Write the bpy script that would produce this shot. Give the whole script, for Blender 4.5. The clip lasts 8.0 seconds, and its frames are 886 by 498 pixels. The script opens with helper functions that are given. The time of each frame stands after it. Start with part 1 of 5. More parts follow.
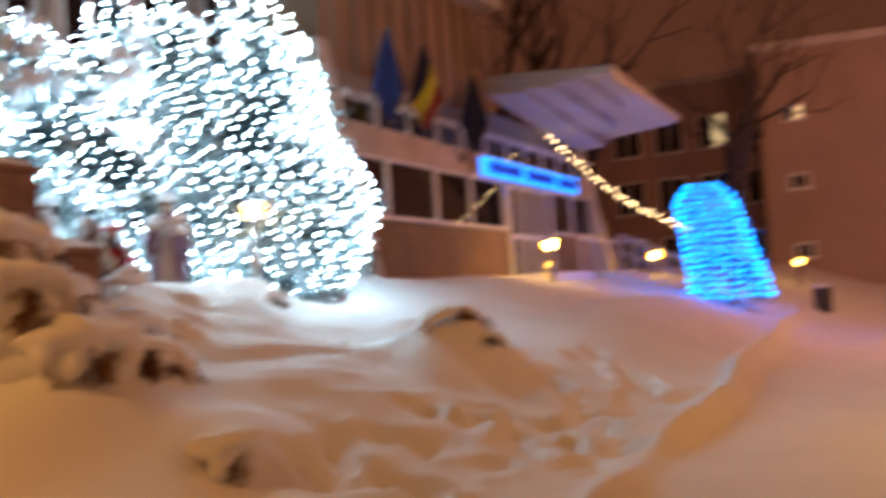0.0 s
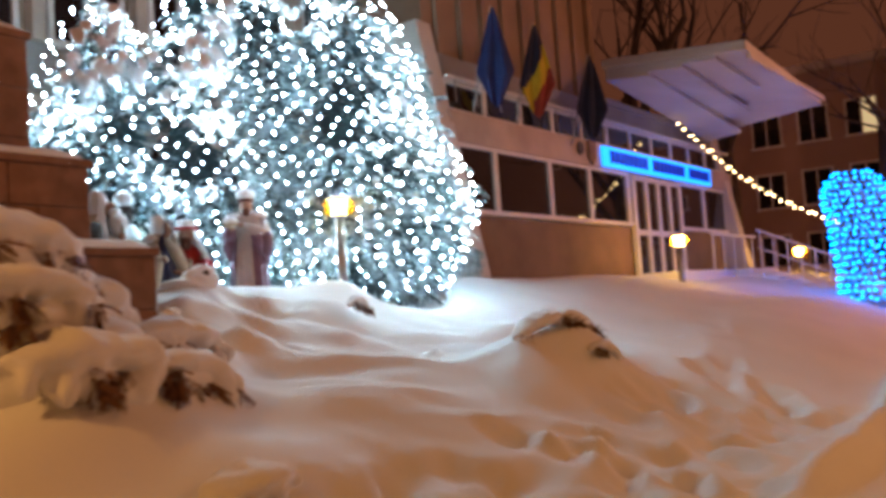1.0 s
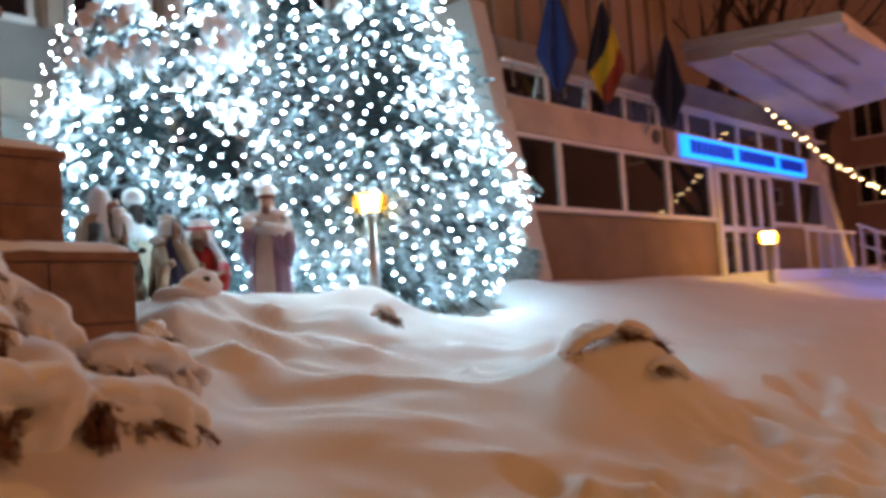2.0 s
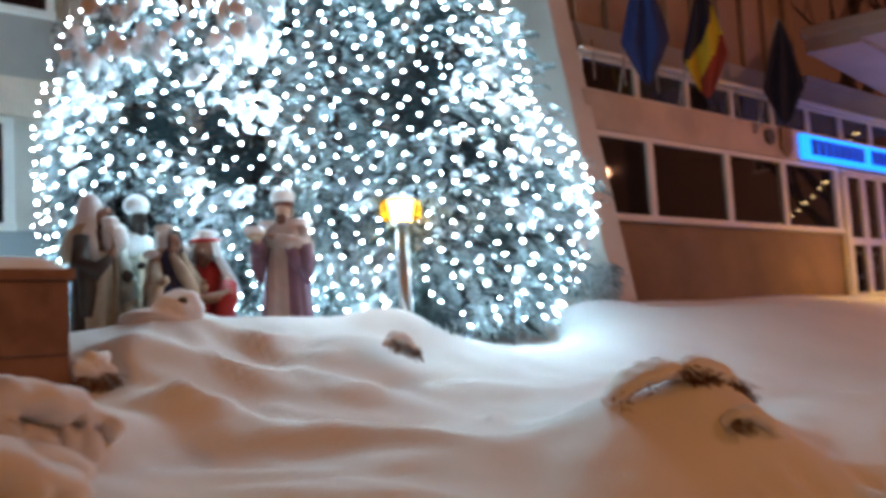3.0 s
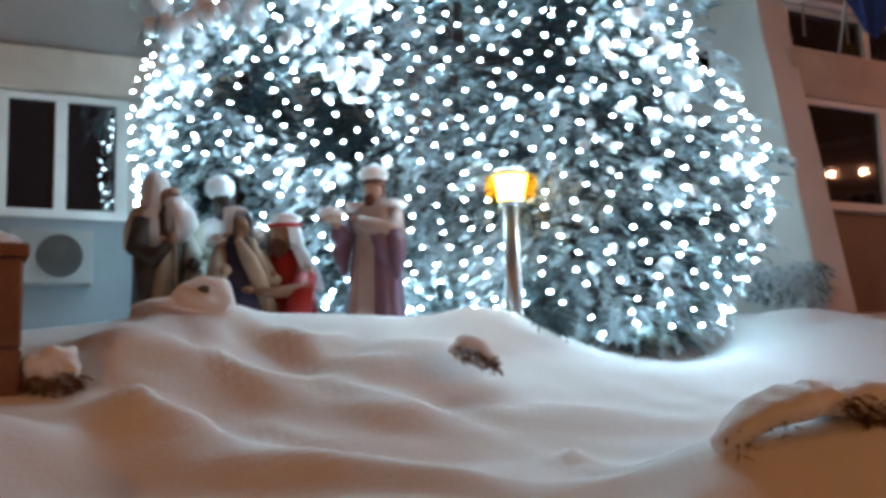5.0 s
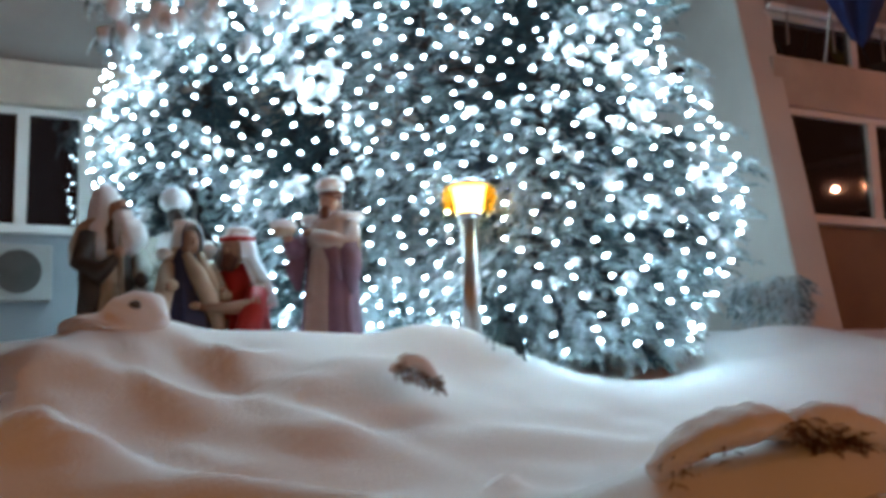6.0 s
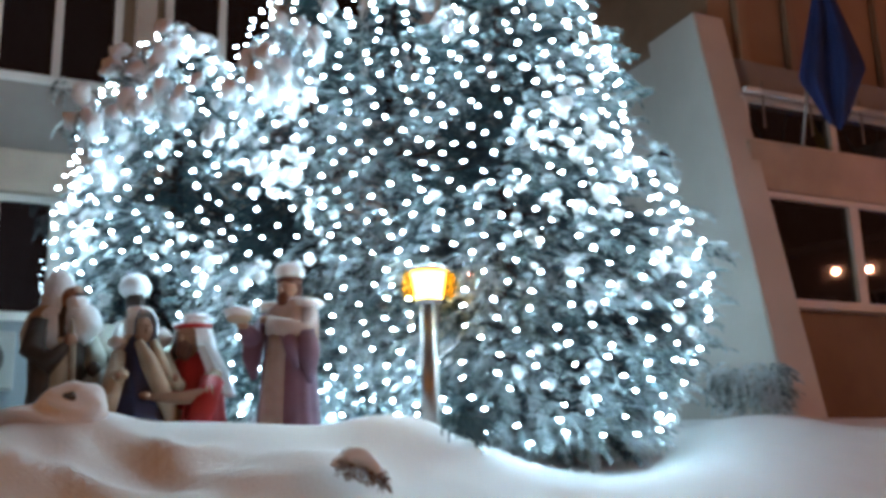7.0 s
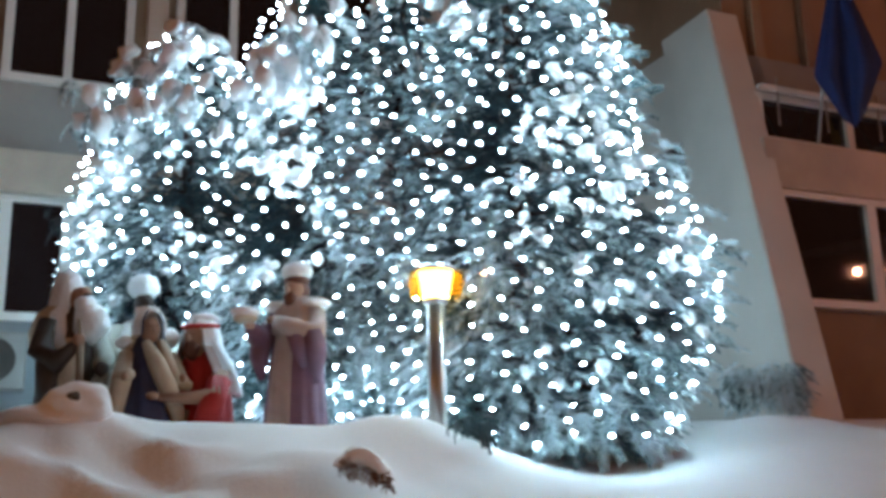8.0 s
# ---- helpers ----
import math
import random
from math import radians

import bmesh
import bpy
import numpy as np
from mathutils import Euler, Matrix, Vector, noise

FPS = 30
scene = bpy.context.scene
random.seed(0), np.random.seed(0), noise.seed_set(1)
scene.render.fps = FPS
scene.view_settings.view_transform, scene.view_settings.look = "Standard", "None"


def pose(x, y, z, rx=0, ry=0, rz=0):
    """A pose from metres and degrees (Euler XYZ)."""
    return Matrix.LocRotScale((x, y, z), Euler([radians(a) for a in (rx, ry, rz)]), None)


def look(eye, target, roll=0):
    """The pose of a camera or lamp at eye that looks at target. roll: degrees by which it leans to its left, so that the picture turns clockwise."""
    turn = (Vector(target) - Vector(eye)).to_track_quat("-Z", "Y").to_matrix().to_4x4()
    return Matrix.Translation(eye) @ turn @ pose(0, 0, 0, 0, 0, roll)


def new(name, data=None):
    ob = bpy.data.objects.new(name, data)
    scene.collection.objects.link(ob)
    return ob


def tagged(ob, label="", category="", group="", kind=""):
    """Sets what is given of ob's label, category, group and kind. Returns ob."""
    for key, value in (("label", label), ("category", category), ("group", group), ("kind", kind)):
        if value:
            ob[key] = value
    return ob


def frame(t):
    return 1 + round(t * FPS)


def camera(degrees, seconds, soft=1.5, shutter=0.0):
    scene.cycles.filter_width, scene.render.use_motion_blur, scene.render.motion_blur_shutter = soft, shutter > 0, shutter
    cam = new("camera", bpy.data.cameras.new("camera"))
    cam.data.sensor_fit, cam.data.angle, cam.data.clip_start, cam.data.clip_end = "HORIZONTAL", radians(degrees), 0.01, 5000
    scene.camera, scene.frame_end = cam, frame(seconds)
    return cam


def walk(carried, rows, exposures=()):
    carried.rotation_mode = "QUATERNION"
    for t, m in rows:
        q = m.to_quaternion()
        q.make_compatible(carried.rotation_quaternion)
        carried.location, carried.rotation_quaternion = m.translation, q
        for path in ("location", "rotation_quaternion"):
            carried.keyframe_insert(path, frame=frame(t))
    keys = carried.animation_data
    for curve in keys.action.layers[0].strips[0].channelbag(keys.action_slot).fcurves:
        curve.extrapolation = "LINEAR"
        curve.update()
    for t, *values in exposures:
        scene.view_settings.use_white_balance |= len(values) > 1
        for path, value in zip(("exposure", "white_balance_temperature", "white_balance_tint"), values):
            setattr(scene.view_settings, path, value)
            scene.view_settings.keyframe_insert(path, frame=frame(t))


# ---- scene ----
cam = camera(50.0, 8.0, soft=3.8, shutter=0.9)

PATH = [
    (0, (0.395, -0.888, 1.55), (2.176, 0.015, 1.659), -3.9),
    (0.5, (1.139, -0.755, 1.536), (2.853, 0.27, 1.657), -3.9),
    (1, (1.828, -0.544, 1.591), (3.466, 0.597, 1.717), -4.0),
    (1.5, (2.56, -0.312, 1.62), (4.154, 0.888, 1.756), -4.0),
    (3, (5.136, 0.353, 1.764), (6.472, 1.831, 1.943), -3.3),
    (3.5, (5.776, 0.611, 1.734), (7.013, 2.172, 1.913), -3.0),
    (4, (6.195, 0.749, 1.726), (7.2985, 2.407, 1.906), -2.6),
    (4.5, (6.705, 0.926, 1.651), (7.651, 2.675, 1.865), -1.8),
    (6, (7.757, 1.175, 1.645), (8.62, 2.959, 1.918), -1.4),
    (6.5, (8.027, 1.157, 1.713), (8.896, 2.908, 2.133), -1.5),
    (7, (8.166, 1.172, 1.696), (9.002, 2.934, 2.14), -1.4),
    (7.5, (8.231, 1.156, 1.691), (9.044, 2.928, 2.137), -1.3),
    (8, (8.276, 1.178, 1.688), (9.073, 2.957, 2.136), -1.3),
]
# quick jerks of the hand: time, degrees to the left and up per thirtieth of a second
JERKS = {0: (0.6, -0.16), 0.5: (0.65, -0.17), 3.5: (0.26, -0.58), 4: (-0.7, -0.22)}
rows = []
for t, eye, target, roll in PATH:
    m = look(eye, target, roll)
    if t in JERKS:
        left, up = JERKS[t]
        rows += [(t + k / 30, m @ pose(0, 0, 0, k * up, k * left, 0)) for k in (-1, 0, 1) if t + k / 30 >= 0]
    else:
        rows.append((t, m))
walk(cam, rows,
     [(0.0, 0.92), (1.0, 0.86), (1.7, 0.74), (3.0, 0.55), (4.0, 0.46), (4.5, 0.32), (6.0, 0.06), (8.0, 0.08)])


# ---- night sky and lamps ----
world = bpy.data.worlds.new("night_sky")
scene.world = world
world.use_nodes = True
sky = world.node_tree.nodes["Background"]
sky.inputs["Color"].default_value = (0.50, 0.155, 0.078, 1)
sky.inputs["Strength"].default_value = 0.105


def lamp(name, place, watts, color, radius=0.25):
    data = bpy.data.lights.new(name, "POINT")
    data.energy, data.color, data.shadow_soft_size = watts, color, radius
    ob = new(name, data)
    ob.location = place
    return ob


# sodium street lamps over the path behind and beside the camera, and one fill lamp
lamp("street_light_path", (1.6, 4.4, 4.6), 190, (1.0, 0.44, 0.11), 0.12)
lamp("street_light_square", (10.1, -2.6, 3.75), 136, (1.0, 0.44, 0.06), 0.10)
# the next lamp is unseen, added to brighten the hall front and right bank
lamp("facade_fill_lamp", (21.0, -3.6, 7.4), 720, (1.0, 0.41, 0.22), 0.10)
lamp("street_light_road", (31.34, -4.66, 7.2), 240, (1.0, 0.40, 0.24), 0.07)
lamp("street_light_road", (32.0, -4.0, 7.2), 240, (1.0, 0.40, 0.24), 0.07)


# ---- materials ----
def material(name):
    m = bpy.data.materials.new(name)
    m.use_nodes = True
    return m, m.node_tree.nodes, m.node_tree.links, m.node_tree.nodes["Principled BSDF"]


def surface(name, color, rough=0.6, vary=0.25, scale=3.0, fine=40.0, bump=0.2, depth=0.01, metal=0.0, tint=None, spec=0.5):
    """Colour with stains at a large scale, grain at a fine one, and relief."""
    m, n, l, b = material(name)
    geo = n.new("ShaderNodeNewGeometry")
    big, small = n.new("ShaderNodeTexNoise"), n.new("ShaderNodeTexNoise")
    for node, sc, det in ((big, scale, 5.0), (small, fine, 3.0)):
        node.inputs["Scale"].default_value, node.inputs["Detail"].default_value = sc, det
        l.new(geo.outputs["Position"], node.inputs["Vector"])
    ramp = n.new("ShaderNodeMix")
    ramp.data_type = "RGBA"
    other = tint or tuple(c * (1 - vary) for c in color)
    ramp.inputs["A"].default_value, ramp.inputs["B"].default_value = (*color, 1), (*other, 1)
    mapr = n.new("ShaderNodeMapRange")
    mapr.inputs["From Min"].default_value, mapr.inputs["From Max"].default_value = 0.35, 0.68
    l.new(big.outputs["Fac"], mapr.inputs["Value"])
    l.new(mapr.outputs["Result"], ramp.inputs["Factor"])
    grain = n.new("ShaderNodeMix")
    grain.data_type, grain.blend_type = "RGBA", "MULTIPLY"
    grain.inputs["Factor"].default_value = vary * 0.8
    l.new(ramp.outputs["Result"], grain.inputs["A"])
    l.new(small.outputs["Color"], grain.inputs["B"])
    l.new(grain.outputs["Result"], b.inputs["Base Color"])
    b.inputs["Roughness"].default_value, b.inputs["Metallic"].default_value = rough, metal
    b.inputs["Specular IOR Level"].default_value = spec
    if bump:
        node = n.new("ShaderNodeBump")
        node.inputs["Strength"].default_value, node.inputs["Distance"].default_value = bump, depth
        l.new(small.outputs["Fac"], node.inputs["Height"])
        l.new(node.outputs["Normal"], b.inputs["Normal"])
    return m


def glow(name, color, strength):
    m, n, l, b = material(name)
    b.inputs["Base Color"].default_value = (*color, 1)
    b.inputs["Emission Color"].default_value = (*color, 1)
    b.inputs["Emission Strength"].default_value = strength
    return m


def pane_glass(name, color=(0.012, 0.012, 0.014)):
    m, n, l, b = material(name)
    b.inputs["Base Color"].default_value = (*color, 1)
    b.inputs["Roughness"].default_value = 0.03
    b.inputs["Specular IOR Level"].default_value = 0.7
    return m


SNOW = surface("snow", (0.84, 0.85, 0.87), 0.75, 0.06, 0.9, 55.0, 0.35, 0.012, spec=0.2)
SNOW_LOAD = surface("snow_on_branches", (0.80, 0.83, 0.86), 0.75, 0.05, 2.0, 30.0, 0.6, 0.02, spec=0.2)


def frosted_needles():
    """Dark green sprays with frost and clinging snow in patches."""
    m, n, l, b = material("frosted_needles")
    geo = n.new("ShaderNodeNewGeometry")
    fine, wide = n.new("ShaderNodeTexNoise"), n.new("ShaderNodeTexNoise")
    fine.inputs["Scale"].default_value, wide.inputs["Scale"].default_value = 16.0, 1.9
    for node in (fine, wide):
        node.inputs["Detail"].default_value = 4.0
        l.new(geo.outputs["Position"], node.inputs["Vector"])
    add = n.new("ShaderNodeMath")
    add.operation = "ADD"
    l.new(fine.outputs["Fac"], add.inputs[0])
    l.new(wide.outputs["Fac"], add.inputs[1])
    cover = n.new("ShaderNodeMapRange")
    cover.inputs["From Min"].default_value, cover.inputs["From Max"].default_value = 0.80, 1.10
    l.new(add.outputs["Value"], cover.inputs["Value"])
    mix = n.new("ShaderNodeMix")
    mix.data_type = "RGBA"
    mix.inputs["A"].default_value, mix.inputs["B"].default_value = (0.040, 0.088, 0.098, 1), (0.52, 0.60, 0.64, 1)
    l.new(cover.outputs["Result"], mix.inputs["Factor"])
    l.new(mix.outputs["Result"], b.inputs["Base Color"])
    b.inputs["Roughness"].default_value = 0.6
    b.inputs["Specular IOR Level"].default_value = 0.3
    return m


NEEDLE = frosted_needles()
# snow-free needles; inside the crowns this dark teal also carries the hollows' shade
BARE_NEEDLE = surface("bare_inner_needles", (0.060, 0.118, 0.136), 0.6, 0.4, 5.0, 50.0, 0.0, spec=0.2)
DRY_SHRUB = surface("brown_evergreen_twigs", (0.24, 0.105, 0.05), 0.75, 0.5, 6.0, 60.0, 0.0)
BARK = surface("bark", (0.07, 0.045, 0.032), 0.85, 0.4, 4.0, 30.0, 0.6, 0.02)
CLINKER = surface("reddish_stone_block", (0.27, 0.135, 0.085), 0.8, 0.35, 5.0, 60.0, 0.5, 0.008)
MORTAR = surface("mortar", (0.17, 0.12, 0.10), 0.9, 0.3, 8.0, 80.0, 0.4, 0.005)
PLASTER = surface("pale_plaster", (0.62, 0.58, 0.54), 0.8, 0.12, 1.1, 45.0, 0.25, 0.006)
GREYWALL = surface("blue_grey_render", (0.27, 0.30, 0.33), 0.8, 0.16, 0.9, 45.0, 0.25, 0.006)
FASCIA = surface("cream_concrete_fascia", (0.60, 0.50, 0.42), 0.8, 0.28, 1.2, 40.0, 0.3, 0.006)
PLINTH = surface("brown_render", (0.26, 0.175, 0.115), 0.85, 0.22, 1.5, 50.0, 0.4, 0.008)
PANEL = surface("brown_wall_panel", (0.34, 0.235, 0.165), 0.8, 0.3, 0.8, 30.0, 0.25, 0.006)
GREYBAND = surface("grey_panel", (0.34, 0.33, 0.32), 0.75, 0.2, 1.2, 40.0, 0.2, 0.005)
FRAME = surface("white_window_frame", (0.74, 0.73, 0.71), 0.45, 0.08, 3.0, 60.0, 0.05, 0.002)
GLASS = pane_glass("dark_window_glass")
CANOPY = surface("white_canopy", (0.60, 0.55, 0.52), 0.75, 0.2, 0.7, 30.0, 0.15, 0.006)
FARWALL = surface("pinkish_far_facade", (0.42, 0.30, 0.24), 0.85, 0.18, 0.35, 12.0, 0.2, 0.01)
STEEL = surface("brushed_steel", (0.42, 0.40, 0.39), 0.32, 0.15, 6.0, 90.0, 0.05, 0.001, metal=0.9)
DARKMETAL = surface("dark_painted_metal", (0.06, 0.055, 0.05), 0.5, 0.25, 6.0, 60.0, 0.1, 0.002)
BULB = glow("cold_white_bulb", (0.57, 0.84, 0.98), 104.0)
BLUEBULB = glow("blue_bulb", (0.0, 0.22, 1.0), 5.0)
WARMBULB = glow("warm_bulb", (1.0, 0.66, 0.30), 9.0)
LANTERN = glow("amber_lantern_glow", (1.0, 0.62, 0.17), 13.0)
DOOR_LANTERN = glow("strong_amber_lantern_glow", (1.0, 0.58, 0.12), 70.0)


def amber_glass():
    """Frosted amber glass: lets light through and scatters it."""
    m, n, l, b = material("amber_glass")
    clear, soft, mix = n.new("ShaderNodeBsdfTransparent"), n.new("ShaderNodeBsdfTranslucent"), n.new("ShaderNodeMixShader")
    clear.inputs["Color"].default_value, soft.inputs["Color"].default_value = (1.0, 0.85, 0.50, 1), (1.0, 0.55, 0.03, 1)
    tex = n.new("ShaderNodeTexNoise")
    tex.inputs["Scale"].default_value = 35.0
    thin = n.new("ShaderNodeMapRange")
    thin.inputs["From Min"].default_value, thin.inputs["From Max"].default_value, thin.inputs["To Min"].default_value, thin.inputs["To Max"].default_value = 0.3, 0.7, 0.04, 0.22
    l.new(tex.outputs["Fac"], thin.inputs["Value"])
    l.new(thin.outputs["Result"], mix.inputs["Fac"])
    l.new(clear.outputs["BSDF"], mix.inputs[1])
    l.new(soft.outputs["BSDF"], mix.inputs[2])
    l.new(mix.outputs["Shader"], n["Material Output"].inputs["Surface"])
    return m


AMBER_GLASS = amber_glass()
SIGNGLOW = glow("blue_sign_light", (0.005, 0.20, 1.0), 2.0)


# ---- builders ----
def obj(name, bm, mat, parent=None, label="", smooth=False):
    me = bpy.data.meshes.new(name)
    bm.to_mesh(me)
    bm.free()
    for m in mat if isinstance(mat, (list, tuple)) else (mat,):
        me.materials.append(m)
    if smooth:
        me.polygons.foreach_set("use_smooth", [True] * len(me.polygons))
    ob = new(name, me)
    ob.parent = parent
    if label:
        ob["label"] = label
    return ob


part = obj


def thing(name, label, category, at=(0, 0, 0), group="", kind="", turn=0):
    ob = new(name)
    ob.matrix_basis = pose(*at, 0, 0, turn)
    return tagged(ob, label, category, group, kind)


def box(bm, x0, y0, z0, x1, y1, z1, bevel=0.0, mat=0):
    r = bmesh.ops.create_cube(bm, size=1.0)
    vs = r["verts"]
    for v in vs:
        v.co = Vector(((x0 + x1) / 2 + v.co.x * (x1 - x0), (y0 + y1) / 2 + v.co.y * (y1 - y0), (z0 + z1) / 2 + v.co.z * (z1 - z0)))
    fs = list({f for v in vs for f in v.link_faces})
    for f in fs:
        f.material_index = mat
    if bevel:
        es = list({e for v in vs for e in v.link_edges})
        bmesh.ops.bevel(bm, geom=es, offset=bevel, segments=2, affect="EDGES", profile=0.5)


def boxed(name, dims, mat, parent=None, bevel=0.0, label=""):
    bm = bmesh.new()
    box(bm, *dims, bevel=bevel)
    return obj(name, bm, mat, parent, label)


def tube(bm, points, radii, sides=8, mat=0, caps=True, squash=1.0):
    """A tapered tube through points."""
    rings = []
    pts = [Vector(p) for p in points]
    for i, p in enumerate(pts):
        d = (pts[min(i + 1, len(pts) - 1)] - pts[max(i - 1, 0)]).normalized()
        side = d.orthogonal().normalized() if abs(d.z) > 0.9 else d.cross(Vector((0, 0, 1))).normalized()
        up = side.cross(d)
        r = radii[i] if isinstance(radii, (list, tuple)) else radii
        rings.append([bm.verts.new(p + side * math.cos(a) * r + up * math.sin(a) * r * squash) for a in (2 * math.pi * k / sides for k in range(sides))])
    for a, b in zip(rings, rings[1:]):
        for k in range(sides):
            f = bm.faces.new((a[k], a[(k + 1) % sides], b[(k + 1) % sides], b[k]))
            f.material_index = mat
    if caps:
        for r in (list(reversed(rings[0])), rings[-1]):
            f = bm.faces.new(r)
            f.material_index = mat
    return rings


def lathe(bm, profile, sides=24, squash=1.0, at=(0, 0, 0), mat=0, folds=0, fold_depth=0.0, lean=(0, 0)):
    """Rings of (radius, z); squash flattens y; folds ripple the rings."""
    rings = []
    for r, z in profile:
        ring = []
        for k in range(sides):
            a = 2 * math.pi * k / sides
            rr = r * (1 + fold_depth * math.sin(folds * a + z * 1.5)) if folds else r
            ring.append(bm.verts.new((at[0] + rr * math.cos(a) + lean[0] * z, at[1] + rr * math.sin(a) * squash + lean[1] * z, at[2] + z)))
        rings.append(ring)
    for a, b in zip(rings, rings[1:]):
        for k in range(sides):
            f = bm.faces.new((a[k], a[(k + 1) % sides], b[(k + 1) % sides], b[k]))
            f.material_index = mat
    for r in (list(reversed(rings[0])), rings[-1]):
        f = bm.faces.new(r)
        f.material_index = mat
    return rings


def blob(bm, at, size, mat=0, rough=0.12, freq=3.0, sub=2, tilt=None):
    """A lumpy rounded form."""
    r = bmesh.ops.create_icosphere(bm, subdivisions=sub, radius=1.0)
    seed = Vector(at) * 1.7
    for v in r["verts"]:
        k = 1 + rough * noise.noise(v.co * freq * 0.5 + seed) * 2
        c = Vector((v.co.x * size[0] * k, v.co.y * size[1] * k, v.co.z * size[2] * k))
        v.co = (tilt @ c if tilt else c) + Vector(at)
    for f in {f for v in r["verts"] for f in v.link_faces}:
        f.material_index = mat
        f.smooth = True


def raw_object(name, verts, faces, mat, parent=None, label="", smooth=True):
    """verts (n, 3) and triangles or quads (m, k) as arrays."""
    me = bpy.data.meshes.new(name)
    k = faces.shape[1]
    me.vertices.add(len(verts))
    me.vertices.foreach_set("co", np.ascontiguousarray(verts, dtype=np.float32).ravel())
    me.loops.add(faces.size)
    me.loops.foreach_set("vertex_index", np.ascontiguousarray(faces, dtype=np.int32).ravel())
    me.polygons.add(len(faces))
    me.polygons.foreach_set("loop_start", np.arange(0, faces.size, k, dtype=np.int32))
    if smooth:
        me.polygons.foreach_set("use_smooth", np.ones(len(faces), dtype=bool))
    me.update(calc_edges=True)
    me.materials.append(mat)
    ob = new(name, me)
    ob.parent = parent
    if label:
        ob["label"] = label
    return ob


def scatter(template, mats):
    """Many copies of a template (verts, faces) as one pair of arrays; mats: (n, 4, 4)."""
    v, f = template
    mats = np.asarray(mats, dtype=np.float64)
    vv = np.einsum("nij,vj->nvi", mats[:, :3, :3], v) + mats[:, None, :3, 3]
    ff = f[None] + (np.arange(len(mats)) * len(v))[:, None, None]
    return vv.reshape(-1, 3), ff.reshape(-1, f.shape[1])


def joined(pairs):
    vs, fs, n = [], [], 0
    for v, f in pairs:
        vs.append(v)
        fs.append(f + n)
        n += len(v)
    return np.concatenate(vs), np.concatenate(fs)


def icosphere(sub):
    bm = bmesh.new()
    bmesh.ops.create_icosphere(bm, subdivisions=sub, radius=1.0)
    bm.verts.ensure_lookup_table()
    v = np.array([w.co[:] for w in bm.verts])
    f = np.array([[w.index for w in face.verts] for face in bm.faces])
    bm.free()
    return v, f


# ---- the snow ground ----
def smooth(a, b, x):
    t = np.clip((x - a) / (b - a), 0, 1)
    return t * t * (3 - 2 * t)


WAVES = [(random.uniform(0.5, 3.2), random.uniform(0, 6.28), random.uniform(0, 6.28)) for _ in range(26)]


def ripple(x, y):
    """Soft drifts, a sum of slanting waves."""
    z = 0 * x
    for k, (q, a, p) in enumerate(WAVES):
        z = z + np.sin(q * (x * math.cos(a) + y * math.sin(a)) + p + 0.8 * np.sin(0.7 * q * y + a)) / (q + 0.8)
    return z / 8


def hump(x, y, cx, cy, rx, ry, h, turn=0.0):
    c, s = math.cos(radians(turn)), math.sin(radians(turn))
    u, v = ((x - cx) * c + (y - cy) * s) / rx, (-(x - cx) * s + (y - cy) * c) / ry
    return h * np.exp(-((u * u + v * v) ** 1.4))


PITS = [(random.uniform(5.6, 13.5), random.uniform(1.5, 3.6), random.uniform(0.10, 0.22), random.uniform(0, 180)) for _ in range(110)]
HUMPS = [(8.66, 7.45, 0.36, 0.30, 0.09, 0), (9.25, 7.4, 1.5, 0.62, 0.15, 0), (10.75, 7.3, 0.45, 0.4, 0.10, 0), (8.3, 7.2, 0.45, 0.32, 0.05, 20), (9.85, 6.72, 0.52, 0.22, 0.13, 8), (10.65, 7.15, 0.4, 0.3, 0.07, 0),
         (5.65, 5.75, 1.30, 0.80, 0.75, 8), (5.4, 4.55, 1.0, 0.36, 0.30, 14), (6.5, 4.95, 0.75, 0.30, 0.16, 20), (7.25, 5.75, 0.5, 0.25, 0.22, 25), (6.2, 4.0, 0.7, 0.4, 0.18, 15),
         (10.95, 4.5, 0.90, 0.55, 0.35, -8), (11.35, 4.15, 0.55, 0.40, 0.14, -30), (9.9, 4.1, 0.5, 0.35, 0.14, 20),
         (10.14, 5.42, 0.09, 0.07, 0.07, 0), (14.5, 7.8, 0.9, 0.5, 0.16, 10), (9.3, 6.25, 0.75, 0.22, 0.07, -30), (8.5, 5.7, 0.9, 0.26, 0.07, -28),
         (9.5, 4.9, 0.9, 0.3, 0.06, -22), (8.3, 6.7, 0.55, 0.24, 0.05, -25), (8.0, 6.2, 0.4, 0.2, 0.04, -35), (9.0, 5.35, 0.5, 0.14, 0.07, -35),
         (10.6, 5.9, 0.7, 0.16, 0.06, -20), (12.3, 7.3, 0.9, 0.6, -0.22, 10), (7.9, 4.6, 0.8, 0.3, 0.06, -20), (12.6, 5.4, 1.2, 0.3, 0.07, -15)]


DRIFTS = [(random.uniform(7.3, 15.5), random.uniform(3.6, 7.3), random.uniform(0.25, 0.85), random.uniform(0.10, 0.24), random.uniform(-0.018, 0.018), random.gauss(-28, 30)) for _ in range(110)]
CARVED = [(random.uniform(7.6, 9.7), random.uniform(5.5, 7.2), random.uniform(0.18, 0.42), random.uniform(0.09, 0.16), random.choice((-0.03, -0.024, 0.024, 0.03)), random.gauss(-25, 25)) for _ in range(34)]
LUMPS = [(random.uniform(6.0, 11.5), random.uniform(1.7, 3.3), random.uniform(0.10, 0.2)) for _ in range(48)]


